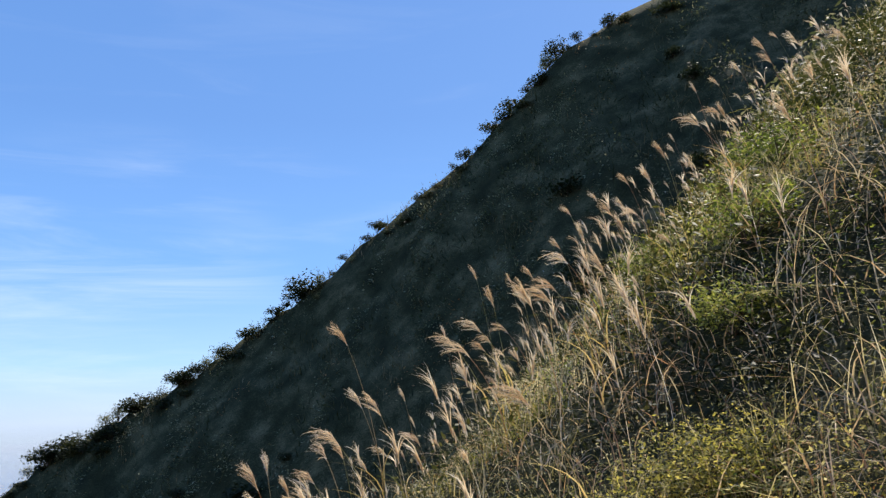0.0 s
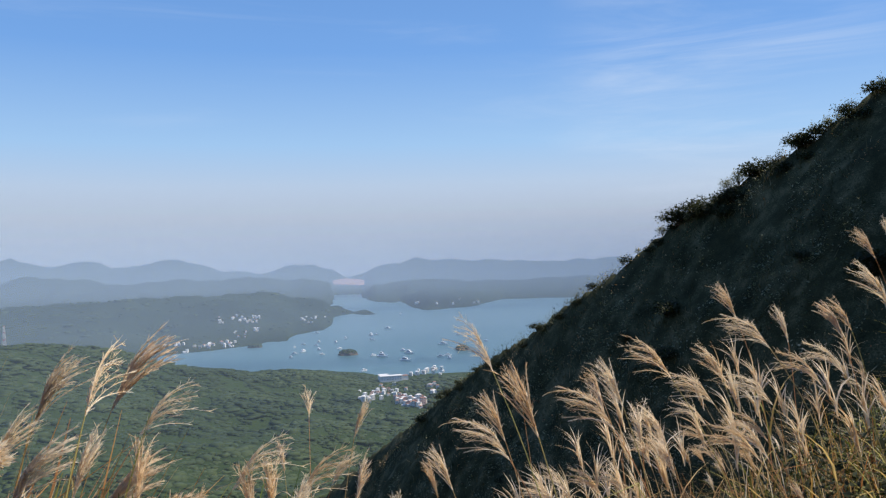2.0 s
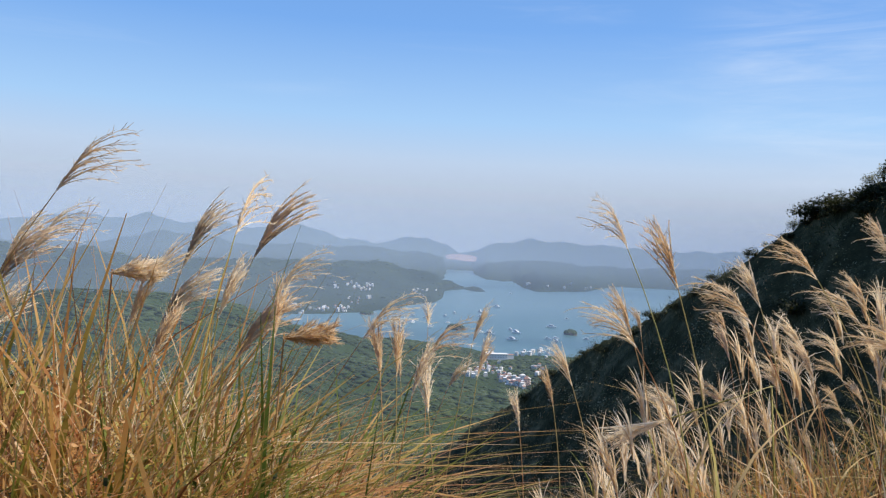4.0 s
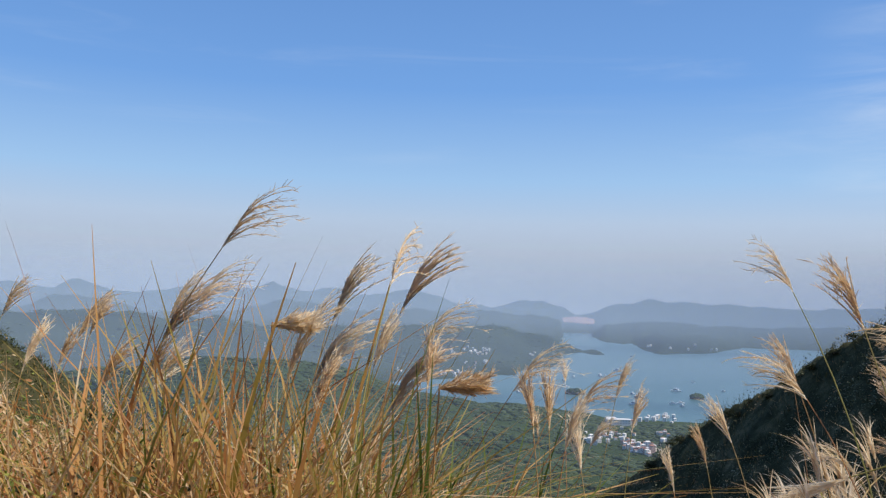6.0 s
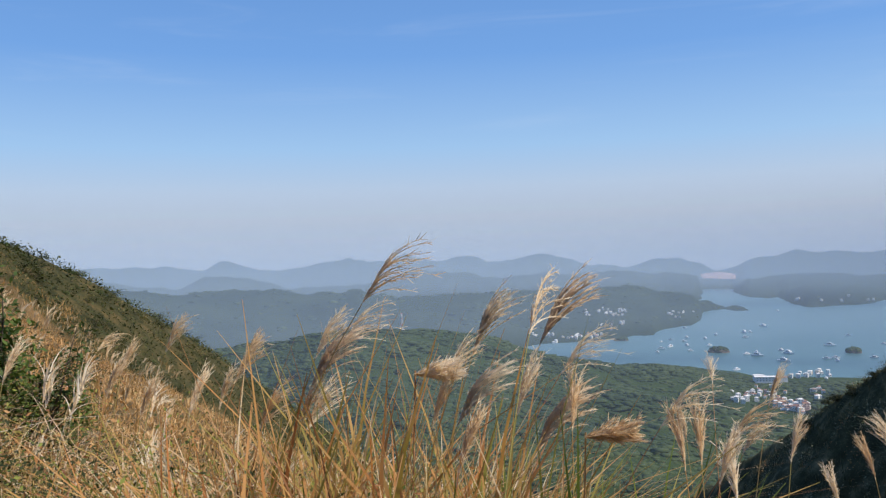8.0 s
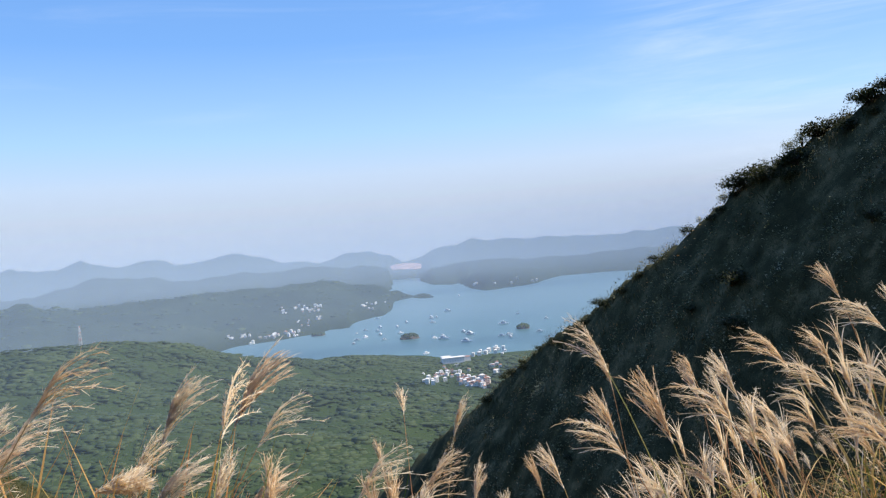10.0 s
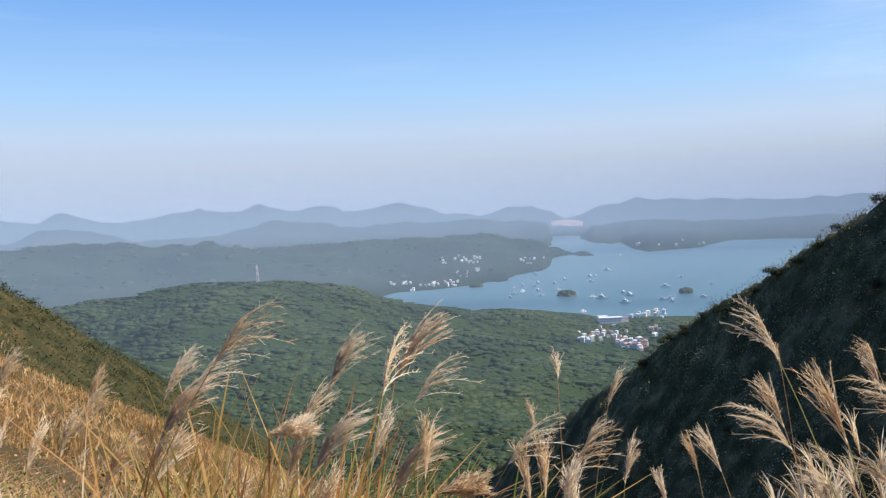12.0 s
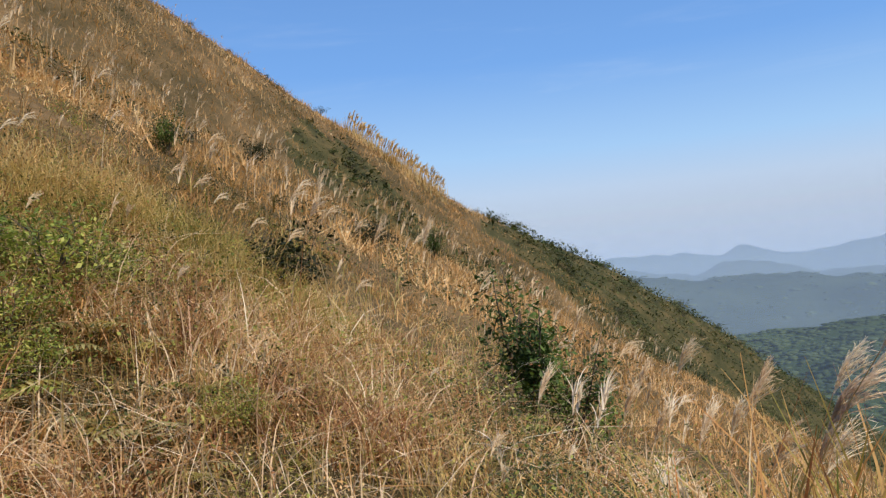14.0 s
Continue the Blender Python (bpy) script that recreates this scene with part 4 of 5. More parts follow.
def plant(az, r, z_tip, lean_az, style):
    """Stand one stalk so that its plume ends at that bearing, distance and height."""
    tx, ty = -math.sin(radians(az)) * r, math.cos(radians(az)) * r
    ld = u(lean_az)
    bx, by = tx, ty
    for _ in range(3):
        need = z_tip - float(land(bx, by))
        k = min(range(len(KINDS[style])), key=lambda q: abs(KINDS[style][q][1][2] - need))
        root, top = KINDS[style][k]
        s = min(1.2, max(0.7, need / top[2]))
        bx, by = tx - ld[0] * top[0] * s, ty - ld[1] * top[0] * s
    m = Matrix.Translation((bx, by, float(land(bx, by)) - 0.02)) @ Matrix.Rotation(math.atan2(ld[1], ld[0]), 4, "Z") @ Matrix.Scale(s, 4)
    if root in USED:
        ob = copy_thing(root, m)
    else:
        ob = root
        ob.matrix_basis = m
        USED.add(root)
    return tagged(ob, group="silver grass on the slope")


# bearing, distance, height of the plume's tip, bearing of the lean, style
BROW = [(35.9, 2.90, 1.42, 75, 1), (31.9, 2.25, 1.34, 80, 0), (24.5, 3.20, 1.31, 90, 1), (18.6, 4.60, 1.39, 80, 0), (20.2, 4.20, 1.18, 95, 0), (21.5, 3.60, 1.11, 100, 1), (26.0, 3.20, 1.16, 85, 0), (35.6, 3.00, 0.97, 100, 1), (38.2, 3.40, 0.80, 100, 0), (34.3, 3.20, 1.02, 90, 0), (39.3, 4.00, 0.62, 95, 2), (28.1, 3.00, 1.09, 90, 1), (41.3, 3.60, 0.53, 80, 2), (17.8, 3.80, 1.29, 95, 1), (23.8, 3.40, 1.01, 90, 0)]
BROW_BACK = [(15.1, 4.4, 1.36, 60, 2), (10.4, 4.0, 1.57, 90, 0), (12.0, 4.6, 1.37, 70, 0), (7.8, 3.6, 1.31, 90, 1), (26.0, 4.4, 0.9, 60, 2), (47.6, 5.0, 0.84, 60, 1), (49.7, 5.0, 0.56, 80, 2), (43.0, 4.2, 0.81, -40, 2), (44.3, 4.4, 0.6, -50, 0)]
CLUMP = [(61.8, 2.85, 1.38, -32, 3), (56.4, 2.90, 1.37, -34, 3), (61.4, 2.60, 1.16, -35, 3), (55.6, 2.60, 1.14, -38, 3), (71.4, 2.80, 1.34, -32, 3),
         (59.0, 2.50, 1.38, 60, 1), (68.4, 2.40, 1.48, -30, 1), (70.6, 2.90, 1.28, -30, 1), (73.7, 3.20, 1.21, -25, 0),
         (79.4, 3.10, 1.13, -25, 0), (84.0, 3.90, 1.18, -20, 0), (88.0, 3.40, 1.08, -10, 2), (83.0, 3.10, 1.05, -10, 2), (75.5, 2.90, 1.01, 0, 2),
         (60.3, 2.50, 1.12, 0, 2), (58.0, 2.60, 1.06, 40, 2), (66.3, 2.50, 1.06, -20, 2), (54.9, 3.20, 1.14, -35, 1), (64.0, 2.70, 1.22, -30, 0),
         (48.3, 2.70, 1.02, -40, 1), (49.8, 2.80, 0.92, 70, 2), (44.2, 2.90, 0.92, -30, 1), (42.5, 3.00, 0.92, 0, 2), (46.8, 2.80, 0.84, -40, 2), (51.5, 2.70, 0.92, 60, 2), (47.5, 3.00, 0.72, 50, 0)]
CLUMP_LOW = [(81.0, 3.3, 1.02, -20, 2), (86.0, 3.2, 1.02, -20, 2), (77.2, 2.9, 1.05, -20, 0), (93.9, 3.4, 1.17, 10, 2), (64.8, 2.3, 1.00, -20, 2)]
SUNNY = [(117.1, 7.4, 2.26, 20, 1), (115.8, 7.2, 2.05, 25, 1), (114.6, 7.1, 1.92, 20, 1), (113.4, 6.9, 1.75, 25, 1), (118.6, 7.6, 2.40, 20, 1), (110.9, 6.9, 1.80, 20, 1), (108.0, 6.6, 1.40, 15, 2), (102.0, 9.0, 2.05, 20, 1), (97.9, 9.0, 1.59, 20, 1), (128.6, 6.8, 2.37, 30, 1),
         (79.0, 3.6, 1.13, -20, 2), (73.7, 3.0, 1.04, 0, 0), (110.8, 7.0, 1.82, 20, 1), (101.4, 5.0, 1.94, -10, 2), (97.2, 7.5, 1.61, 0, 0),
         (106.3, 6.0, 1.45, 0, 1), (120.6, 9.0, 3.15, 0, 0), (116.8, 8.0, 2.32, 0, 1), (127.6, 7.0, 2.41, 10, 1), (107.8, 7.0, 1.52, 0, 0),
         (87.1, 4.2, 1.07, 0, 2), (91.7, 4.0, 1.00, 10, 2), (101.2, 5.0, 1.19, 0, 0)]
STEEP = [(2.2, 6.0, 2.21, 80, 0), (-0.2, 6.2, 2.17, 70, 0), (-5.4, 6.5, 2.77, 90, 1), (-7.4, 6.2, 2.61, 90, 0), (-10.1, 6.0, 2.47, 60, 2),
         (-12.0, 4.6, 1.78, 50, 2), (-16.5, 6.5, 2.48, 80, 2), (-21.6, 8.0, 4.48, 80, 0), (-24.6, 8.0, 4.62, 80, 0), (-17.9, 9.0, 4.80, 85, 0),
         (-19.8, 8.5, 4.35, 85, 0), (-28.7, 10.0, 6.57, 85, 0), (-30.7, 10.0, 6.62, 80, 0), (-18.3, 8.0, 3.46, 60, 2), (-22.2, 8.0, 3.45, 60, 2)]
STEEP_LOW = [(10.3, 5.2, 1.68, 80, 0), (5.4, 5.6, 1.88, 80, 1), (-13.3, 8.5, 3.35, 80, 2), (-12.1, 10.0, 4.50, 70, 0), (-10.2, 10.0, 4.00, 70, 0),
             (-16.1, 9.0, 4.49, 80, 0), (-26.9, 10.5, 6.57, 80, 0)]
for az, r, z, lean_az, style in BROW + BROW_BACK + CLUMP + CLUMP_LOW + SUNNY + STEEP + STEEP_LOW:
    plant(az, r, z, lean_az + (RNG.normal(0, 14) if 45 < az < 86 else 0), style)
# a fringe of them along the brow
for i in range(24):
    az, e = RNG.uniform(-33, 24), RNG.uniform(-2.0, 2.6)
    r = min(16.0, (4.6 + e) / math.cos(radians(az - 40)))
    g = float(land(-math.sin(radians(az)) * r, math.cos(radians(az)) * r))
    plant(az, r, g + RNG.uniform(0.7, 1.3), 78 + RNG.normal(0, 35), int(RNG.choice((0, 1, 2))))
# tall ones that look over the brow from the slope behind it
for i in range(42):
    az, e = RNG.uniform(-32, 10), RNG.uniform(0.8, 7.0)
    r = min(17.0, (4.6 + e) / math.cos(radians(az - 40)))
    g = float(land(-math.sin(radians(az)) * r, math.cos(radians(az)) * r))
    plant(az, r, g + RNG.uniform(1.3, 2.3), 70 + RNG.normal(0, 35), int(RNG.choice((0, 2, 2))))
# more of them between
for n, a0, a1, r0, r1, h0, h1, lean_az in ((40, 12, 37, 2.8, 5.0, 0.7, 1.08, 88), (6, 72, 98, 2.8, 4.6, 0.7, 1.0, -10), (42, -34, 12, 5.0, 10.5, 0.9, 1.35, 80), (36, 84, 132, 4.5, 12.0, 0.8, 1.2, 5)):
    for i in range(n):
        az, r = RNG.uniform(a0, a1), RNG.uniform(r0, r1)
        g = float(land(-math.sin(radians(az)) * r, math.cos(radians(az)) * r))
        plant(az, r, g + RNG.uniform(h0, h1), lean_az + RNG.normal(0, 25), int(RNG.integers(0, 3)))


for style, kinds in KINDS.items():
    for k, (root, top) in enumerate(kinds):
        if root not in USED:
            a, r = 8 + 5 * k, 4.5 + 0.2 * k + 0.1 * style
            plant(a, r, float(land(*(u(a) * r))) + top[2], 60, style)


def bent_stalk():
    """A stalk snapped near its top, the plume lying level over the others."""
    root = tagged(new("silver_grass"), "snapped silver grass stalk with its plume lying level", "silver grass")
    b, c, e = (np.array((*(u(a) * r), z)) for a, r, z in ((23.0, 3.2, 0.0), (23.6, 3.1, 0.74), (30.0, 3.0, 0.60)))
    b[2] = float(land(b[0], b[1])) - 0.02
    v, f = tube([b, b * 0.5 + c * 0.5 + 0.01, c, c * 0.5 + e * 0.5, e], (0.004, 0.0037, 0.0034, 0.003, 0.0024), 5)
    sheet("stalk", v - b, f, "stalk_skin", root, smooth=True)
    v, f = feather(np.random.default_rng(77), 0.34, 44, 0.30, 0.05, 14)
    q = Vector(e - c).to_track_quat("Z", "Y").to_matrix()
    v = v @ np.array(q).T + (e - b)
    sheet("plume", v, f, "plume_hair", root, "flattened tan plume")
    root.location = b
    tagged(root, group="silver grass on the slope")


def matted_plume(az, r, z, seed):
    """A stalk whose plume has matted into a level wedge."""
    root = tagged(new("silver_grass"), "silver grass stalk with a matted level tan plume", "silver grass")
    d = u(az) * r
    g = float(land(d[0], d[1]))
    h = z - g
    v, f = tube([(0, 0, -0.02), (0.02, 0.0, h * 0.5), (0.05, 0.01, h)], (0.004, 0.0034, 0.0026), 5)
    sheet("stalk", v, f, "stalk_skin", root, smooth=True)
    v, f = feather(np.random.default_rng(seed), 0.17, 46, 0.34, 0.10, 40, 0.26, 0.4, 1.5)
    v = np.stack([v[:, 2] + 0.045, v[:, 1], h - 0.01 + 1.3 * v[:, 0] - 0.12 * v[:, 2]], -1)
    sheet("plume", v, f, "plume_hair", root, "matted tan plume")
    root.location = (d[0], d[1], g)
    root.rotation_euler = (0, 0, math.atan2(*u(-25)[::-1]))
    tagged(root, group="silver grass on the slope")


bent_stalk()
matted_plume(70.2, 2.5, 1.08, 78)
matted_plume(58.6, 2.3, 0.92, 79)


def far_plumes(name, label, x, y, h, wind, thick=1.0, mat="plume_hair"):
    """Small pale plumes too far off to be told apart: a stalk and a few strands each."""
    m = len(x)
    b = on_land(x, y)
    hh = h * RNG.uniform(0.7, 1.2, m)
    az = wind + RNG.normal(0, 25, m)
    v1, f1 = blades(b, hh, np.full(m, 0.006 * thick), az, np.full(m, 0.25), 2)
    k = np.repeat(np.arange(m), 7)
    top = b + np.stack([-np.sin(np.radians(az)) * hh * 0.19, np.cos(np.radians(az)) * hh * 0.19, hh * 0.88], -1)
    v2, f2 = blades(top[k] - np.array((0, 0, 0.05)), np.full(len(k), 0.24 * thick ** 0.4), np.full(len(k), 0.016 * thick), az[k] + RNG.normal(0, 30, len(k)), RNG.uniform(0.4, 1.1, len(k)), 3)
    v, f = join([(v1, f1), (v2, f2)])
    return tagged(sheet(name, v, f, mat), label, "silver grass", kind="stuff")


def plume_cover(name, label, x, y, h, wind, spread):
    """Many stalks with plumes close together, each a stem and a fan of strands."""
    m, q = len(x), 17
    b = on_land(x, y)
    hh = h * RNG.uniform(0.65, 1.2, m)
    az = wind + RNG.normal(0, spread, m)
    v1, f1 = blades(b, hh, np.full(m, 0.005), az, np.full(m, 0.3), 4)
    k = np.repeat(np.arange(m), q)
    up = RNG.uniform(0.0, 0.10, len(k))
    d = np.stack([-np.sin(np.radians(az)), np.cos(np.radians(az))], -1)
    top = b + np.concatenate([d * (hh * 0.225)[:, None], (hh * 0.886)[:, None]], 1)
    low = top[k] - np.concatenate([d[k] * (up * 0.45)[:, None], up[:, None]], 1) - np.array((0, 0, 0.03))
    v2, f2 = blades(low, RNG.uniform(0.14, 0.24, len(k)), np.full(len(k), 0.0075), az[k] + RNG.normal(0, 38, len(k)), RNG.uniform(0.3, 1.15, len(k)), 4)
    v, f = join([(v1, f1), (v2, f2)])
    return tagged(sheet(name, v, f, "plume_hair"), label, "silver grass", kind="stuff")


x, y, r, az = scatter(330, 3, 46, 2.6, 6.0, 0.7)
k = patchy(x, y, 0.8, 0.0, 81) & off_gaps(x, y) & ((az > 26) | (r > 3.4))
plume_cover("brow_plumes", "massed tan plumes of silver grass on the brow", x[k], y[k], np.interp(az[k], (8, 22, 32, 42), (0.9, 0.90, 0.76, 0.56)), 85, 45)
x, y, r, az = clumped(200, -36, 10, 4.0, 11.0, 0.7, 1.4, 0.06, 58)
plume_cover("steep_plumes", "massed pale plumes of silver grass on the steep slope", x, y, 0.90, 82, 45)
x, y, r, az = scatter(24, 62, 100, 2.8, 5.5, 0.7)
plume_cover("sunny_plumes", "low pale plumes of silver grass on the sunny brow", x, y, 0.80, 5, 60)
x, y, r, az = scatter(130, 88, 136, 5.5, 15.0, 0.6)
k = patchy(x, y, 2.0, 0.0, 82)
plume_cover("turf_plumes", "pale plumes of silver grass standing in the turf", x[k], y[k], 0.95, 5, 30)
x, y, r, az = scatter(900, -40, 30, 9, 50, 0.8)
k = patchy(x, y, 4.0, 0.0, 57)
x, y = x[k], y[k]
far_plumes("slope_plumes", "pale plumes of silver grass scattered over the slope", x, y, 1.2, 85)
x, y, r, az = scatter(520, 84, 135, 9, 45)
k = zone(x, y) == 0
far_plumes("hillside_plumes", "pale plumes of silver grass scattered over the hillside", x[k], y[k], 1.1, 0)
x, y, r, az = scatter(420, -34, 10, 15, 36)
k = (zone(x, y) == 1) & patchy(x, y, 4.0, -0.1, 74)
far_plumes("spur_plumes", "pale plumes of silver grass scattered over the shaded spur", x[k], y[k], 1.2, 75, 1.5)
s = RNG.uniform(-6, 6, 520)
q = np.concatenate([RNG.uniform(14, 50, 380), RNG.uniform(50, 100, 140)])
x, y = CREST_A[0] + CREST_DIR[0] * q + CREST_N[0] * s * 0.25, CREST_A[1] + CREST_DIR[1] * q + CREST_N[1] * s * 0.25
# dark scrub colour on these plumes, though the sun reaches them, to read as shaded
far_plumes("crest_plumes", "plumes of silver grass coloured dark for shade along the crest", x, y, 0.8, 60, 1.6, "scrub_leaves")
x, y, r, az = scatter(1700, 100.6, 107.2, 44, 66)
k = (left_k(x, y) > -2) & (left_k(x, y) < 4.2) & patchy(x, y, 2.0, -0.1, 52)
far_plumes("ridge_plumes", "golden plumes of silver grass along the sunny ridge", x[k], y[k], 1.15 * RNG.uniform(0.6, 1.2, int(k.sum())), 20, 3.6, "golden_plumes")
grow("ridge_reeds", "dense upright golden grass along the sunny ridge", "golden_plumes", x[k][::3], y[k][::3], 10, 0.25, 1.1, 0.045, 1, (0.0, 0.6))


def shrub(seed, R, H, n_leaf, leaf, mat, label, category="shrub"):
    """A bush with several stems, twigs and many small leaves, its foot at the origin."""
    rng = np.random.default_rng(seed)
    root = new("shrub")
    tagged(root, label, category)
    tips, wood = [], []
    for i in range(7):
        a, o = rng.uniform(0, 2 * np.pi), rng.uniform(0.15, 0.8) * R
        top = np.array((math.cos(a) * o, math.sin(a) * o, H * rng.uniform(0.55, 0.95)))
        t = np.linspace(0, 1, 6)[:, None]
        p = top * t + np.array((0, 0, H * 0.12)) * np.sin(t * np.pi) + rng.normal(0, 0.03 * H, (6, 3)) * t
        wood.append(tube(p, 0.022 * H * (1 - 0.8 * t[:, 0]), 3))
        for k in range(3):
            b = p[rng.integers(2, 6)]
            e = b + rng.normal(0, 1, 3) * np.array((0.30 * R, 0.30 * R, 0.16 * H)) + np.array((0, 0, 0.10 * H))
            wood.append(tube([b, (b + e) / 2 + rng.normal(0, 0.02, 3), e], (0.008 * H, 0.006 * H, 0.003 * H), 3))
            tips.append(e)
        tips.append(p[-1])
    v, f = join(wood)
    sheet("stem", v, f, "bark", root)
    tips = np.array(tips)
    ball = rng.normal(0, 1, (n_leaf, 3))
    ball *= (rng.uniform(0.15, 1.0, n_leaf) ** 0.4 / np.linalg.norm(ball, axis=1))[:, None]
    c = tips[rng.integers(0, len(tips), n_leaf)] + ball * np.array((0.36 * R, 0.36 * R, 0.24 * H))
    c[:, 2] *= rng.uniform(0.35, 1.0, n_leaf) ** 0.5
    c[:, 2] = np.maximum(c[:, 2], 0.05 * H)
    v, f = leaf_quads(c, leaf * rng.uniform(0.6, 1.3, len(c)))
    sheet("foliage", v, f, mat, root)
    return root


def put(root, made, x, y, s, group="", sink=0.05):
    m = Matrix.Translation((x, y, float(land(x, y)) - sink * s)) @ Matrix.Rotation(RNG.uniform(0, 6.28), 4, "Z") @ Matrix.Scale(s, 4)
    if root in made:
        ob = copy_thing(root, m)
    else:
        ob = root
        ob.matrix_basis = m
        made.add(root)
    return tagged(ob, group=group)


made = set()
# the first two get near-black leaves, the crest's shade in their colour
dark_kinds = [shrub(11, 1.2, 1.2, 640, 0.22, "shade_leaves", "leafy shrub coloured dark for shade on the crest"),
              shrub(12, 1.5, 1.1, 740, 0.23, "shade_leaves", "broad shrub coloured dark for shade on the crest"),
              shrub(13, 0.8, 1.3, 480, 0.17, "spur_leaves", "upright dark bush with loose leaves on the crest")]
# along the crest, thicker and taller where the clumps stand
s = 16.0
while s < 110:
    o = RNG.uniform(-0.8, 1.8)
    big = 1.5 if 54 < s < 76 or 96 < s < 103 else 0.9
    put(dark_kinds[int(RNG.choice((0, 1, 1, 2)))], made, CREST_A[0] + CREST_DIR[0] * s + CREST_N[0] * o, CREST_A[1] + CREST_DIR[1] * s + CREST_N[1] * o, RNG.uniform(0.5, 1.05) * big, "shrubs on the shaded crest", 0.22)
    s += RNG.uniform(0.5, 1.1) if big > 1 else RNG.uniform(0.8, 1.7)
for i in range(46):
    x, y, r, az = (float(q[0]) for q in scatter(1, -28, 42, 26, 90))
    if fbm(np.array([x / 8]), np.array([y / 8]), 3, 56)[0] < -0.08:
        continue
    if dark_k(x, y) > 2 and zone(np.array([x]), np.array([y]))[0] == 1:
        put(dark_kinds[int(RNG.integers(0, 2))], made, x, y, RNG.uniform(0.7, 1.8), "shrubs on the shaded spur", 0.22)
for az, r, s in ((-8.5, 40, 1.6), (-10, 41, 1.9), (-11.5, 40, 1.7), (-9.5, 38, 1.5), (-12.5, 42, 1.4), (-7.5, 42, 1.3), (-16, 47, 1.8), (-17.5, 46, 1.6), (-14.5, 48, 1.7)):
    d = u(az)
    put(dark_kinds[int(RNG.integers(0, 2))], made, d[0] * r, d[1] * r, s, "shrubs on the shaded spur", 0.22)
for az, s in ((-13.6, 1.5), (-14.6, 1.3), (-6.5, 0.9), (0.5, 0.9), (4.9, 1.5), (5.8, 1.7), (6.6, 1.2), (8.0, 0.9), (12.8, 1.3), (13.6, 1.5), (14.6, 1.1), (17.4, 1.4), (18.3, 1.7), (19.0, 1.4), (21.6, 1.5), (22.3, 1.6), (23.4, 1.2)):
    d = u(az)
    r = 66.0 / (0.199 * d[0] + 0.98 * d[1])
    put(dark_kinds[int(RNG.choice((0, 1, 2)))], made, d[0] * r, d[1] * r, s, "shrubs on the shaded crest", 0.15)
green_kinds = [shrub(21, 1.2, 1.2, 460, 0.17, "glossy_leaves", "rounded green shrub on the ridge"),
               shrub(22, 1.0, 1.5, 380, 0.17, "ridge_leaves", "upright dark green shrub on the ridge"),
               shrub(23, 1.6, 1.1, 480, 0.18, "ridge_leaves", "broad dark green shrub on the ridge")]
for i in range(96):
    az = RNG.uniform(73, 99)
    d = u(az)
    kk = RNG.choice([RNG.uniform(-1, 2), RNG.uniform(0, float(np.interp(az, (74, 81, 91, 97), (21, 16, 11, 6))))])
    r = (kk - 42.7) / (0.6 * d[0] + 0.8 * d[1])
    put(green_kinds[int(RNG.integers(0, 3))], made, d[0] * r, d[1] * r, RNG.uniform(0.5, 1.15), "shrubs on the sunny ridge", 0.3)
for i in range(36):
    az = RNG.uniform(98.5, 111)
    d = u(az)
    r = (float(np.interp(az, (98, 101, 104, 108, 112), (13, 16, 11, 8.5, 8))) + RNG.normal(0, 1.6) - 42.7) / (0.6 * d[0] + 0.8 * d[1])
    put(green_kinds[int(RNG.integers(0, 3))], made, d[0] * r, d[1] * r, RNG.uniform(0.35, 0.75), "shrubs in the shallow gully", 0.2)
for az, s in ((108.9, 0.7), (104.5, 0.4), (112.5, 0.35), (117.5, 0.5), (115, 0.3)):
    d = u(az)
    r = (0.3 - 42.7) / (0.6 * d[0] + 0.8 * d[1])
    put(green_kinds[1], made, d[0] * r, d[1] * r, s, "shrubs on the sunny ridge", 0.12)
near_bush = shrub(31, 0.50, 1.12, 2600, 0.062, "glossy_leaves", "dense glossy green bush in the dry grass", category="bush")
dark_bush = shrub(32, 0.55, 0.55, 1500, 0.06, "shade_leaves", "dark half-bare bush in the dry grass", "bush")
weed_bush = shrub(33, 0.7, 0.8, 1700, 0.062, "bush_leaves", "leafy green bush with yellow tips", category="bush")
gold_bush = shrub(34, 0.7, 0.45, 3200, 0.028, "yellow_leaves", "low bush with small yellow-green leaves", category="bush")
for root, az, r, s in ((near_bush, 95.3, 6.9, 1.02), (near_bush, 92.6, 6.7, 0.72), (dark_bush, 111.8, 7.5, 1.0), (weed_bush, 127.5, 5.6, 0.7), (weed_bush, 130, 5.0, 0.7),
                       (weed_bush, 124, 6.0, 0.6), (weed_bush, 116.0, 4.2, 0.4), (near_bush, 119.5, 13, 0.6), (gold_bush, -17.5, 4.2, 0.9), (gold_bush, -20.5, 4.4, 1.0), (gold_bush, -23.5, 4.5, 0.9), (gold_bush, -29, 3.6, 0.8), (gold_bush, -26, 3.2, 0.6), (gold_bush, -8, 4.9, 0.5), (weed_bush, 128.8, 4.8, 0.55), (weed_bush, 132, 5.6, 0.8),
                       (weed_bush, -26, 6.5, 0.9), (weed_bush, -19, 8.4, 0.8), (gold_bush, 12, 3.4, 0.55), (weed_bush, -27, 9.5, 0.9), (weed_bush, -24, 5.5, 0.7),
                       (weed_bush, -29, 8.0, 1.0), (near_bush, 101.5, 25, 0.9), (near_bush, 98, 21, 0.6), (dark_bush, 106, 16, 1.0), (dark_bush, 114, 22, 1.2), (gold_bush, 88, 4.2, 0.45)):
    d = u(az)
    put(root, made, d[0] * r, d[1] * r, s, "bushes in the dry grass")


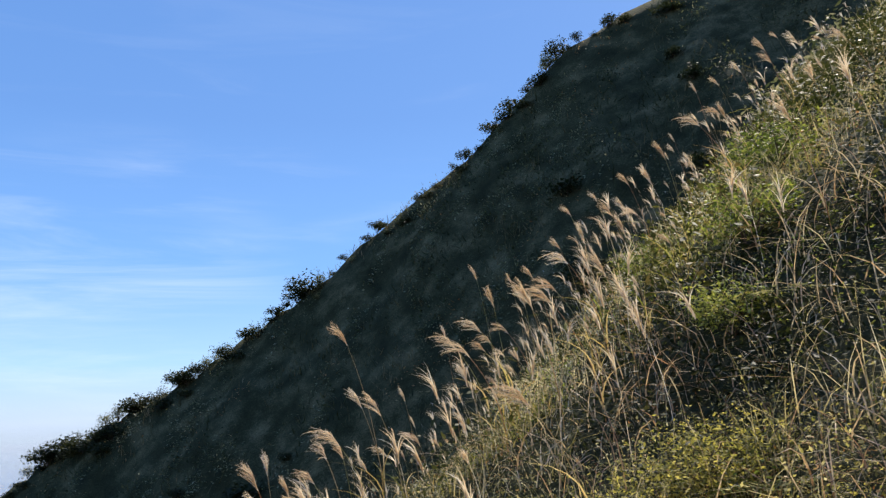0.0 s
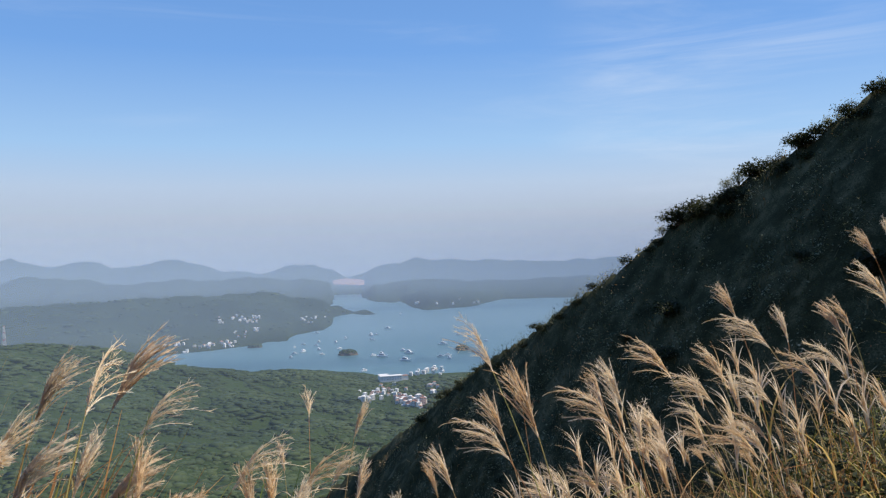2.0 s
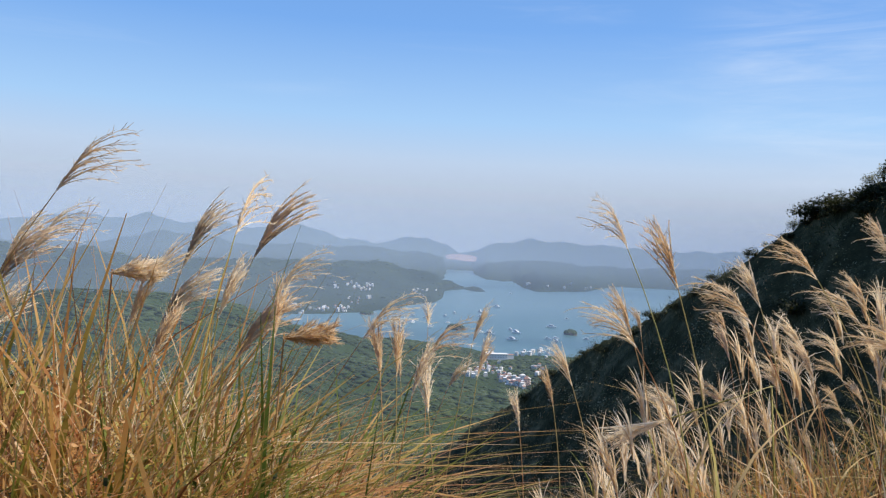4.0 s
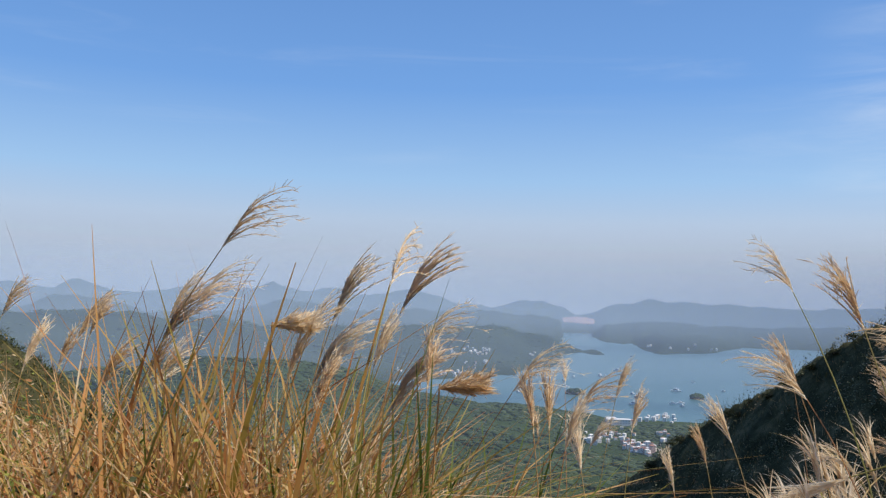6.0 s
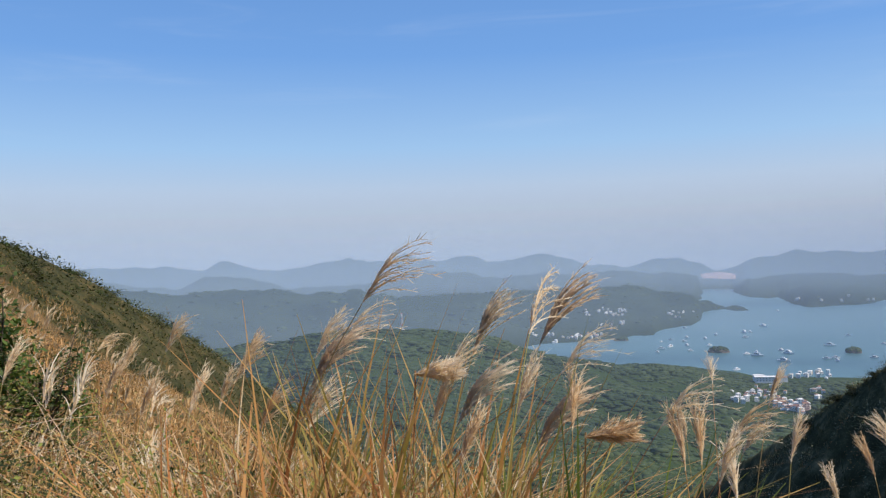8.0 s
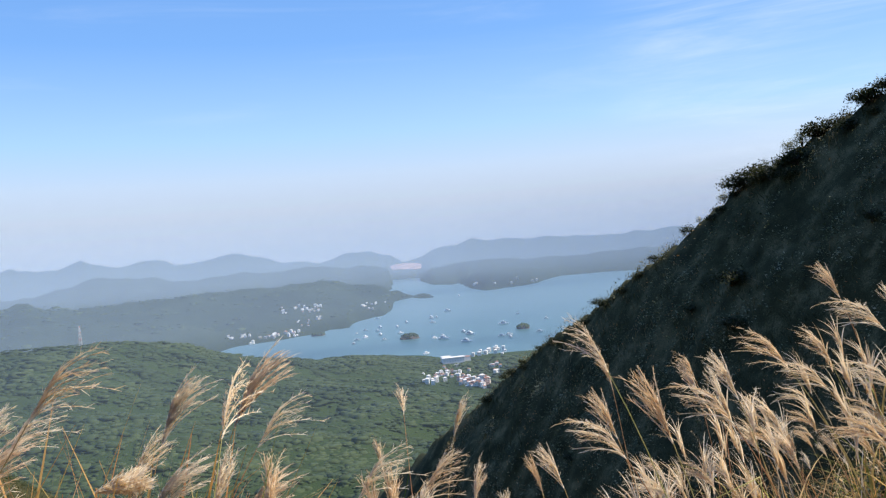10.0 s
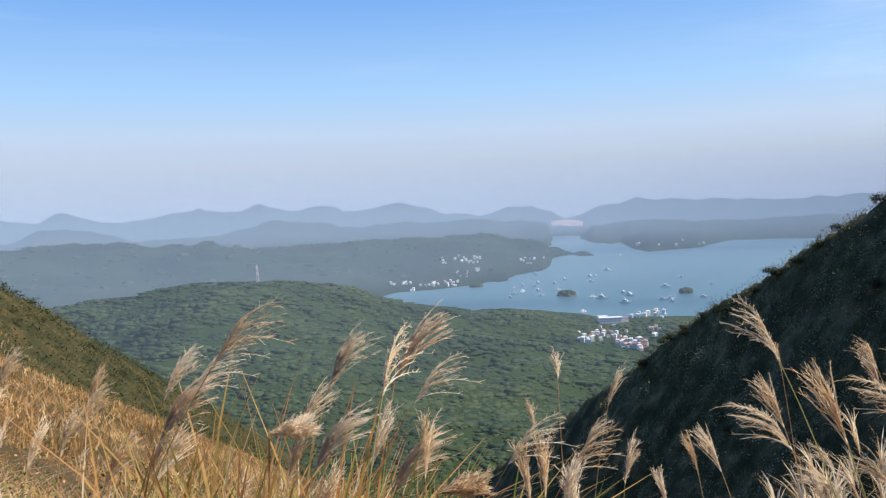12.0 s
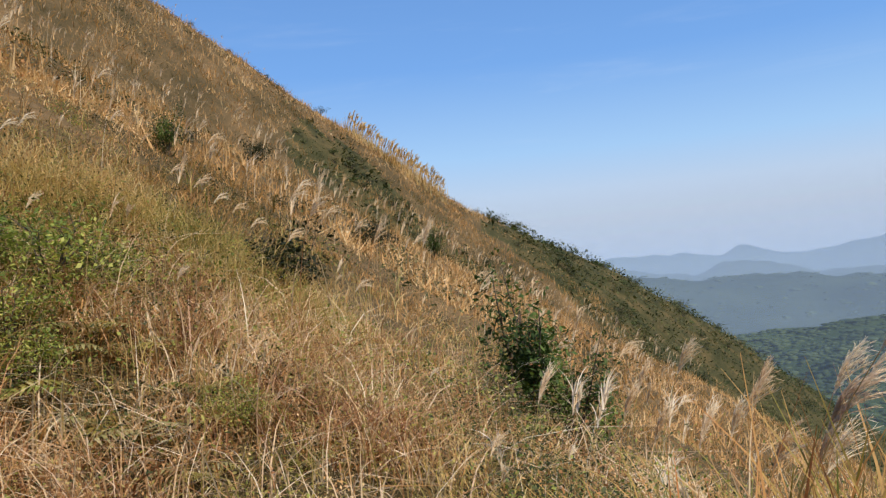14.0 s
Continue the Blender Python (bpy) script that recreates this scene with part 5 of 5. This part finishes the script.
for i in range(20):
    az, r = RNG.uniform(96, 136), RNG.uniform(13, 46)
    d = u(az)
    if left_k(d[0] * r, d[1] * r) > 2:
        put(green_kinds[int(RNG.integers(0, 3))], made, d[0] * r, d[1] * r, RNG.uniform(0.22, 0.5), "bushes in the dry grass", 0.3)


def fern(seed, n, L, mat, label):
    """A rosette of arching fronds, each with two rows of leaflets."""
    rng = np.random.default_rng(seed)
    root = new("fern")
    tagged(root, label, "fern")
    for i in range(n):
        a = 2 * np.pi * i / n + rng.uniform(-0.3, 0.3)
        rise = rng.uniform(0.55, 1.0)
        t = np.linspace(0, 1, 12)
        p = np.stack([np.cos(a) * L * t * 0.85, np.sin(a) * L * t * 0.85, L * rise * (t - 0.85 * t ** 2)], -1)
        v, f = tube(p, 0.003 * (1.1 - t), 4)
        items = [(v, f)]
        for sd in (-1, 1):
            q = p[2:]
            ln = 0.30 * L * np.sin(np.linspace(0.35, 3.0, len(q)))
            out = np.stack([-np.sin(a) * sd * np.ones(len(q)), np.cos(a) * sd * np.ones(len(q)), -0.2 * np.ones(len(q))], -1)
            fw = np.array((np.cos(a), np.sin(a), 0.0))
            e = q + out * ln[:, None] + fw * ln[:, None] * 0.35
            w = fw * 0.030 * L
            items.append((np.stack([q - w, q + w, e + w * 0.2, e - w * 0.2], 1).reshape(-1, 3), np.arange(4 * len(q)).reshape(-1, 4)))
        v, f = join(items)
        sheet("frond", v, f, mat if i % 3 else "yellow_leaves", root)
    return root


ferns = [fern(41, 9, 0.5, "bush_leaves", "green fern with drooping fronds in the grass"), fern(42, 7, 0.42, "pale_fronds", "pale withered yellow-green fern in the grass")]
for k, az, r, s in ((0, 97.5, 5.9, 1.0), (1, 123.5, 5.0, 1.0), (0, 118, 4.6, 0.7), (1, 125.5, 5.2, 0.9), (0, 99.5, 3.6, 0.8), (1, -27, 5.6, 0.9), (0, -25, 4.2, 0.8), (1, 3, 4.0, 0.6), (0, 90, 3.4, 0.6), (1, 112, 4.0, 0.5), (1, 121.5, 4.3, 1.1), (1, 124.5, 4.5, 0.9), (1, 119, 3.9, 0.6), (0, 114, 3.4, 0.6), (0, 131, 4.6, 0.9)):
    d = u(az)
    put(ferns[k], made, d[0] * r, d[1] * r, s, "ferns in the grass")

# ---------------------------------------------------------------- woods on the lower hills
ICO = bmesh.new()
bmesh.ops.create_icosphere(ICO, subdivisions=1, radius=1.0)
ico_v = np.array([v.co[:] for v in ICO.verts])
# the undersides lie in the canopy below
ico_f = np.array([[v.index for v in f.verts] for f in ICO.faces if f.calc_center_median().z > -0.3])
ICO.free()


def woods(name, label, x, y, size):
    """Closed canopy: uneven rounded crowns, each part of its neighbours."""
    m = len(x)
    b = on_land(x, y, 0.0)
    s = (size * (0.5 + RNG.exponential(0.4, m).clip(0, 1.5)))[:, None, None]
    flat = RNG.uniform(0.13, 0.32, m)[:, None]
    v = ico_v[None] * (1 + RNG.normal(0, 0.17, (m, len(ico_v), 1))) * s
    v[:, :, 2] *= flat
    turn = RNG.uniform(0, 2 * np.pi, m)[:, None]
    v[:, :, 0], v[:, :, 1] = v[:, :, 0] * np.cos(turn) - v[:, :, 1] * np.sin(turn), v[:, :, 0] * np.sin(turn) + v[:, :, 1] * np.cos(turn)
    v = v + b[:, None, :] - s * np.array((0, 0, 0.02))
    f = ico_f[None] + (np.arange(m) * len(ico_v))[:, None, None]
    return tagged(sheet(name, v.reshape(-1, 3), f.reshape(-1, 3), "canopy", smooth=True), label, "woods", kind="stuff")


x, y, r, az = scatter(34000, 38, 88, 320, 1330, 0.62)
z = land(x, y)
k = (z > SEA + 3) & ~((az > 40.3) & (az < 45.2) & (r > 900) & (r < 1060) & (RNG.uniform(0, 1, len(r)) < 0.85))
woods("woodland", "dense green woodland on the lower hills", x[k], y[k], np.interp(r[k], (300, 600, 1300), (2.3, 3.4, 4.8)))
x, y, r, az = scatter(4200, 33, 92, 1720, 3000)
k = land(x, y) > SEA + 4
woods("far_woodland", "dim green woodland beyond the bay", x[k][::2], y[k][::2], 7.5)

# ---------------------------------------------------------------- houses, boats, mast


def house(seed, w, dp, storeys, wall_mat, roof_mat, label):
    """A small village house: walls, roof with eaves, rows of windows on its long sides and a door."""
    rng = np.random.default_rng(seed)
    h = 3.0 * storeys
    root = tagged(new("house"), label, "house")
    part("wall", boxes((0, 0, h / 2 - 1.0, w, dp, h + 2.0)), wall_mat, root)
    bm = boxes((0, 0, h + 0.15, w + 0.6, dp + 0.6, 0.3), (0, 0, h + 0.65, w + 0.1, 0.2, 0.7)) if rng.uniform() < 0.5 else None
    if bm is None:
        bm = bmesh.new()
        q = [bm.verts.new(p) for p in ((-w / 2 - .4, -dp / 2 - .4, h), (w / 2 + .4, -dp / 2 - .4, h), (w / 2 + .4, dp / 2 + .4, h), (-w / 2 - .4, dp / 2 + .4, h), (-w / 4, 0, h + 1.6), (w / 4, 0, h + 1.6))]
        for f in ((0, 1, 5, 4), (1, 2, 5), (2, 3, 4, 5), (3, 0, 4), (3, 2, 1, 0)):
            bm.faces.new([q[i] for i in f])
    part("roof", bm, roof_mat, root)
    for s in range(storeys):
        for side in (-1, 1):
            for px in (-w * 0.28, w * 0.22):
                part("window", boxes((px, side * (dp / 2 + 0.02), 3.0 * s + 1.7, 1.3, 0.12, 1.2)), "window_dark", root)
    part("door", boxes((0, -dp / 2 - 0.02, 1.05, 1.0, 0.12, 2.1)), "window_dark", root)
    return root


homes = [house(51, 8.0, 6.5, 3, "white_wall", "grey_roof", "white three-storey village house"),
         house(52, 7.0, 6.0, 2, "white_wall", "roof_tile", "white two-storey house with a tiled roof"),
         house(53, 9.0, 7.0, 2, "cream_wall", "grey_roof", "cream two-storey village house"),
         house(54, 7.5, 6.5, 3, "pink_wall", "roof_tile", "pinkish three-storey village house"),
         house(55, 6.5, 5.0, 1, "white_wall", "grey_roof", "small white house near the shore")]


def meet(az, el, r0, r1):
    """How far off the land lies along a bearing at that height angle."""
    d, r = u(az), np.linspace(r0, r1, 400)
    gap = land(d[0] * r, d[1] * r) - (1.6 + r * math.tan(radians(el)))
    hit = np.nonzero(gap >= 0)[0]
    return float(r[hit[0]] if len(hit) else r[np.argmax(gap)])


def settle(az, r, kinds, group, big=1.0):
    d = u(az)
    x, y = d[0] * r, d[1] * r
    z = max(float(land(x, y)), SEA + 0.8)
    k = homes[int(RNG.choice(kinds))]
    m = Matrix.Translation((x, y, z + 0.4)) @ Matrix.Rotation(radians(az + RNG.uniform(-35, 35)), 4, "Z") @ Matrix.Scale(big, 4)
    if k in made:
        ob = copy_thing(k, m)
    else:
        ob = k
        ob.matrix_basis = m
        made.add(k)
    tagged(ob, group=group)


for i in range(52):
    a = RNG.uniform(40.6, 43.9)
    settle(a, meet(a, -9.55 - 0.32 * (43.7 - a) + RNG.normal(0, 0.22), 700, 1240), (0, 0, 1, 1, 2, 3, 4), "houses of the near village", 0.72)
for i in range(22):
    a = RNG.uniform(40.4, 42.6)
    settle(a, meet(a, RNG.uniform(-10.75, -10.1), 700, 1240), (0, 1, 2, 3, 4), "houses of the near village", 0.72)
for i in range(12):
    a = RNG.uniform(43.9, 45.2)
    settle(a, meet(a, RNG.uniform(-10.3, -9.5), 700, 1240), (0, 1, 4), "houses of the near village", 0.8)
for a0, a1, e0, e1, count, kinds, group, big in (
        (38.9, 40.2, -9.9, -9.1, 9, (0, 1, 2), "houses of the near village", 0.8),
        (39.1, 41.6, -8.5, -8.2, 17, (0, 2, 4), "houses on the near shore", 0.85),
        (57.1, 58.7, -5.75, -5.55, 12, (0, 4), "houses along the far shore", 0.8),
        (55.1, 56.5, -5.95, -5.72, 13, (0, 1, 2, 4), "houses along the far shore", 0.9),
        (53.5, 54.7, -5.95, -5.6, 12, (0, 1, 4), "houses along the far shore", 0.9),
        (56.8, 57.2, -6.2, -6.1, 3, (0, 4), "houses along the far shore", 0.9),
        (52.9, 54.0, -5.4, -4.9, 6, (1, 4), "houses of the hill village", 0.8),
        (52.0, 53.4, -4.45, -4.1, 15, (0, 1, 2, 4), "houses of the hill village", 0.9),
        (53.0, 54.9, -4.3, -3.85, 13, (0, 1, 4), "houses of the hill village", 0.9),
        (51.8, 52.5, -4.15, -3.8, 5, (0, 4), "houses of the hill village", 0.9),
        (52.1, 52.4, -4.95, -4.85, 3, (0, 2), "houses of the hill village", 0.9),
        (48.3, 49.2, -4.55, -4.15, 9, (0, 2, 4), "houses near the cape", 0.9),
        (47.4, 48.3, -4.3, -4.1, 4, (0, 4), "houses near the cape", 0.9)):
    for i in range(count):
        a = RNG.uniform(a0, a1)
        settle(a, meet(a, RNG.uniform(e0, e1), 1000 if a < 45 else 1500, 3000), kinds, group, big)
for i in range(7):
    a = RNG.uniform(36, 42)
    settle(a, float(np.interp(a, SHORE_AZ, SHORE_R)) + RNG.uniform(50, 120), (0, 2), "houses across the bay", 1.2)

hall = tagged(new("building"), "long white institutional building with rows of windows", "building")
part("wall", boxes((0, 0, 1.5, 34, 10, 9), (22, 7, 0.5, 12, 8, 7), (-9, 11, 2.5, 14, 9, 8)), "white_wall", hall)
part("roof", boxes((0, 0, 6.2, 35, 11, 0.5), (-9, 11, 6.7, 14.8, 9.8, 0.5)), "grey_roof", hall)
part("annexe_roof", boxes((22, 7, 4.2, 12.8, 8.8, 0.5)), "roof_tile", hall)
for s in range(2):
    for i in range(8):
        part("window", boxes((-14.4 + i * 4.1, -5.05, 1.2 + s * 3.0, 1.4, 0.2, 0.9)), "window_dark", hall)
d, r = u(42.9), meet(42.9, -8.85, 800, 1260)
hall.matrix_basis = Matrix.Translation((d[0] * r, d[1] * r, float(land(d[0] * r, d[1] * r)) + 3.0)) @ Matrix.Rotation(radians(42.9 + 14), 4, "Z")


def boat(seed, L, sail, label):
    """A moored boat: pointed hull, cabin with dark windows, mast or flybridge."""
    root = tagged(new("boat"), label, "boat")
    bm = bmesh.new()
    rows = []
    for t, wd, rise in ((0, 0.75, 0.0), (0.3, 1.0, 0.0), (0.65, 0.85, 0.1), (0.9, 0.35, 0.3), (1.0, 0.04, 0.42)):
        x, hw = (t - 0.5) * L, wd * L * 0.16
        rows.append([bm.verts.new(p) for p in ((x, -hw, L * 0.12 + rise), (x, -hw * 0.6, -0.5), (x, hw * 0.6, -0.5), (x, hw, L * 0.12 + rise))])
    for a, b in zip(rows, rows[1:]):
        for i in range(4):
            bm.faces.new((a[i], b[i], b[(i + 1) % 4], a[(i + 1) % 4]))
    bm.faces.new(rows[0][::-1])
    bm.faces.new(rows[-1])
    part("hull", bm, "hull_white", root)
    cab = part("cabin", boxes((-0.05 * L, 0, L * 0.18, L * 0.48, L * 0.22, L * 0.13), (-0.1 * L, 0, L * 0.28, L * 0.26, L * 0.18, L * 0.09)), "hull_white", root)
    part("window", boxes((-0.05 * L, 0, L * 0.19, L * 0.42, L * 0.226, L * 0.05)), "window_dark", cab)
    if sail:
        bm = bmesh.new()
        bmesh.ops.create_cone(bm, cap_ends=True, segments=6, radius1=0.12, radius2=0.05, depth=L * 1.1, matrix=Matrix.Translation((0.08 * L, 0, L * 0.65)))
        part("mast", bm, "mast_metal", root)
    return root


fleet = [boat(61, 10, False, "white motor cruiser moored in the bay"), boat(62, 8, True, "white sailing boat with a bare mast"), boat(63, 15, False, "large white motor yacht moored in the bay")]
BOATS = [(49.92, 6.9, 0), (49.66, 6.66, 0), (49.05, 6.52, 2), (49.65, 6.18, 1), (49.03, 6.03, 1), (48.15, 6.14, 1), (47.94, 5.9, 0), (47.95, 6.43, 0), (47.76, 6.79, 1), (48.08, 5.25, 0),
         (46.73, 5.97, 0), (46.5, 6.42, 1), (46.04, 5.71, 0), (44.21, 5.55, 2), (44.18, 5.87, 0), (43.85, 5.51, 1), (43.01, 5.13, 2)]
BOATS_FAR = [(44.13, 6.99, 0), (43.46, 7.08, 2), (43.5, 6.85, 1), (41.96, 6.7, 0), (41.53, 6.9, 2), (41.82, 7.41, 2), (39.06, 6.34, 2), (39.27, 7.2, 0), (38.74, 7.12, 0), (38.63, 7.32, 0),
             (37.99, 5.68, 1), (36.53, 7.05, 0), (35.99, 6.16, 1), (42.65, 3.1, 2), (44.79, 8.05, 0), (42.1, 4.1, 0)]
for az, el, k in BOATS + BOATS_FAR:
    d, r = u(az), 189.6 / math.tan(radians(el))
    m = Matrix.Translation((d[0] * r, d[1] * r, SEA + 0.1)) @ Matrix.Rotation(radians(az + RNG.uniform(-70, 70)), 4, "Z") @ Matrix.Scale(1.2, 4)
    if fleet[k] in made:
        ob = copy_thing(fleet[k], m)
    else:
        ob = fleet[k]
        ob.matrix_basis = m
        made.add(ob)
    tagged(ob, group="boats in the bay")


def islet(az, el, w, h, seed):
    """A wooded islet with a rocky foot."""
    rng = np.random.default_rng(seed)
    d, r = u(az), 189.6 / math.tan(radians(el))
    root = tagged(new("islet"), "small dark wooded islet with a rocky shore", "islet")
    bm = bmesh.new()
    bmesh.ops.create_icosphere(bm, subdivisions=3, radius=1.0)
    for v in bm.verts:
        n = 1 + 0.18 * noise.noise(v.co * 2.3 + Vector((seed, 0, 0)))
        v.co = Vector((v.co.x * w * 0.5 * n, v.co.y * w * 0.42 * n, v.co.z * h * 0.62 * n))
    part("shore", bm, "rock", root)
    m = 90
    a, q = rng.uniform(0, 2 * np.pi, m), np.sqrt(rng.uniform(0, 0.80, m))
    c = np.stack([np.cos(a) * q * w * 0.5, np.sin(a) * q * w * 0.42, h * 0.62 * np.sqrt(1 - q ** 2)], -1)
    s = rng.uniform(1.4, 3.0, m)[:, None, None]
    v = ico_v[None] * (1 + rng.normal(0, 0.2, (m, len(ico_v), 1))) * s + c[:, None]
    f = ico_f[None] + (np.arange(m) * len(ico_v))[:, None, None]
    sheet("trees", v.reshape(-1, 3), f.reshape(-1, 3), "canopy", root)
    root.matrix_basis = Matrix.Translation((d[0] * r, d[1] * r, SEA)) @ Matrix.Rotation(radians(az), 4, "Z")


islet(45.9, 6.85, 38, 15, 1)
islet(37.7, 6.75, 28, 14, 2)
islet(52.4, 6.05, 32, 9, 3)

# lattice mast on the wooded hill
mast = tagged(new("radio_mast"), "white and red lattice radio mast on the wooded hilltop", "mast")
HM = 19.0
for sx, sy in ((-1, -1), (1, -1), (1, 1), (-1, 1)):
    v, f = tube([(sx * 1.6, sy * 1.6, -3), (sx * 0.5, sy * 0.5, HM)], (0.22, 0.16), 4)
    sheet("leg", v, f, "mast_metal", mast)
for i in range(9):
    z0, z1 = i * HM / 9, (i + 1) * HM / 9
    a, b = 1.6 - 1.1 * z0 / HM, 1.6 - 1.1 * z1 / HM
    items = []
    for p, q in (((-a, -a), (b, -b)), ((a, -a), (b, b)), ((a, a), (-b, b)), ((-a, a), (-b, -b)), ((-b, -b), (b, -b)), ((-b, b), (b, b))):
        zz = z0 if abs(p[0]) == a else z1
        items.append(tube([(*p, zz), (*q, z1)], (0.12, 0.12), 4))
    v, f = join(items)
    sheet("brace", v, f, "mast_red" if i % 3 == 2 else "mast_metal", mast)
for z in (11, 14, 17):
    bm = bmesh.new()
    bmesh.ops.create_cone(bm, cap_ends=True, segments=12, radius1=0.9, radius2=0.7, depth=0.5, matrix=Matrix.Translation((0.9, -0.9, z)) @ Matrix.Rotation(1.57, 4, "X"))
    part("dish", bm, "hull_white", mast)
d = u(67.95)
mast.matrix_basis = Matrix.Translation((d[0] * 905, d[1] * 905, float(land(d[0] * 905, d[1] * 905))))

# bare earth bank at the head of the bay
bm = bmesh.new()
cols = []
for i in range(15):
    a = 44.5 + i * 0.2
    t = math.sin(math.pi * (i + 0.5) / 15) ** 0.5
    lo, hi = u(a) * 4380, u(a) * 4460
    cols.append([bm.verts.new((lo[0], lo[1], SEA + 44)), bm.verts.new((hi[0], hi[1], SEA + 52 + 26 * t)), bm.verts.new((hi[0] * 1.01, hi[1] * 1.01, SEA - 4))])
for a, b in zip(cols, cols[1:]):
    for i in range(2):
        bm.faces.new((a[i], b[i], b[i + 1], a[i + 1]))
bank = part("earth_bank", bm, "bare_earth")
tagged(bank, "bare reddish earth bank at the head of the bay", "bank", kind="structure")
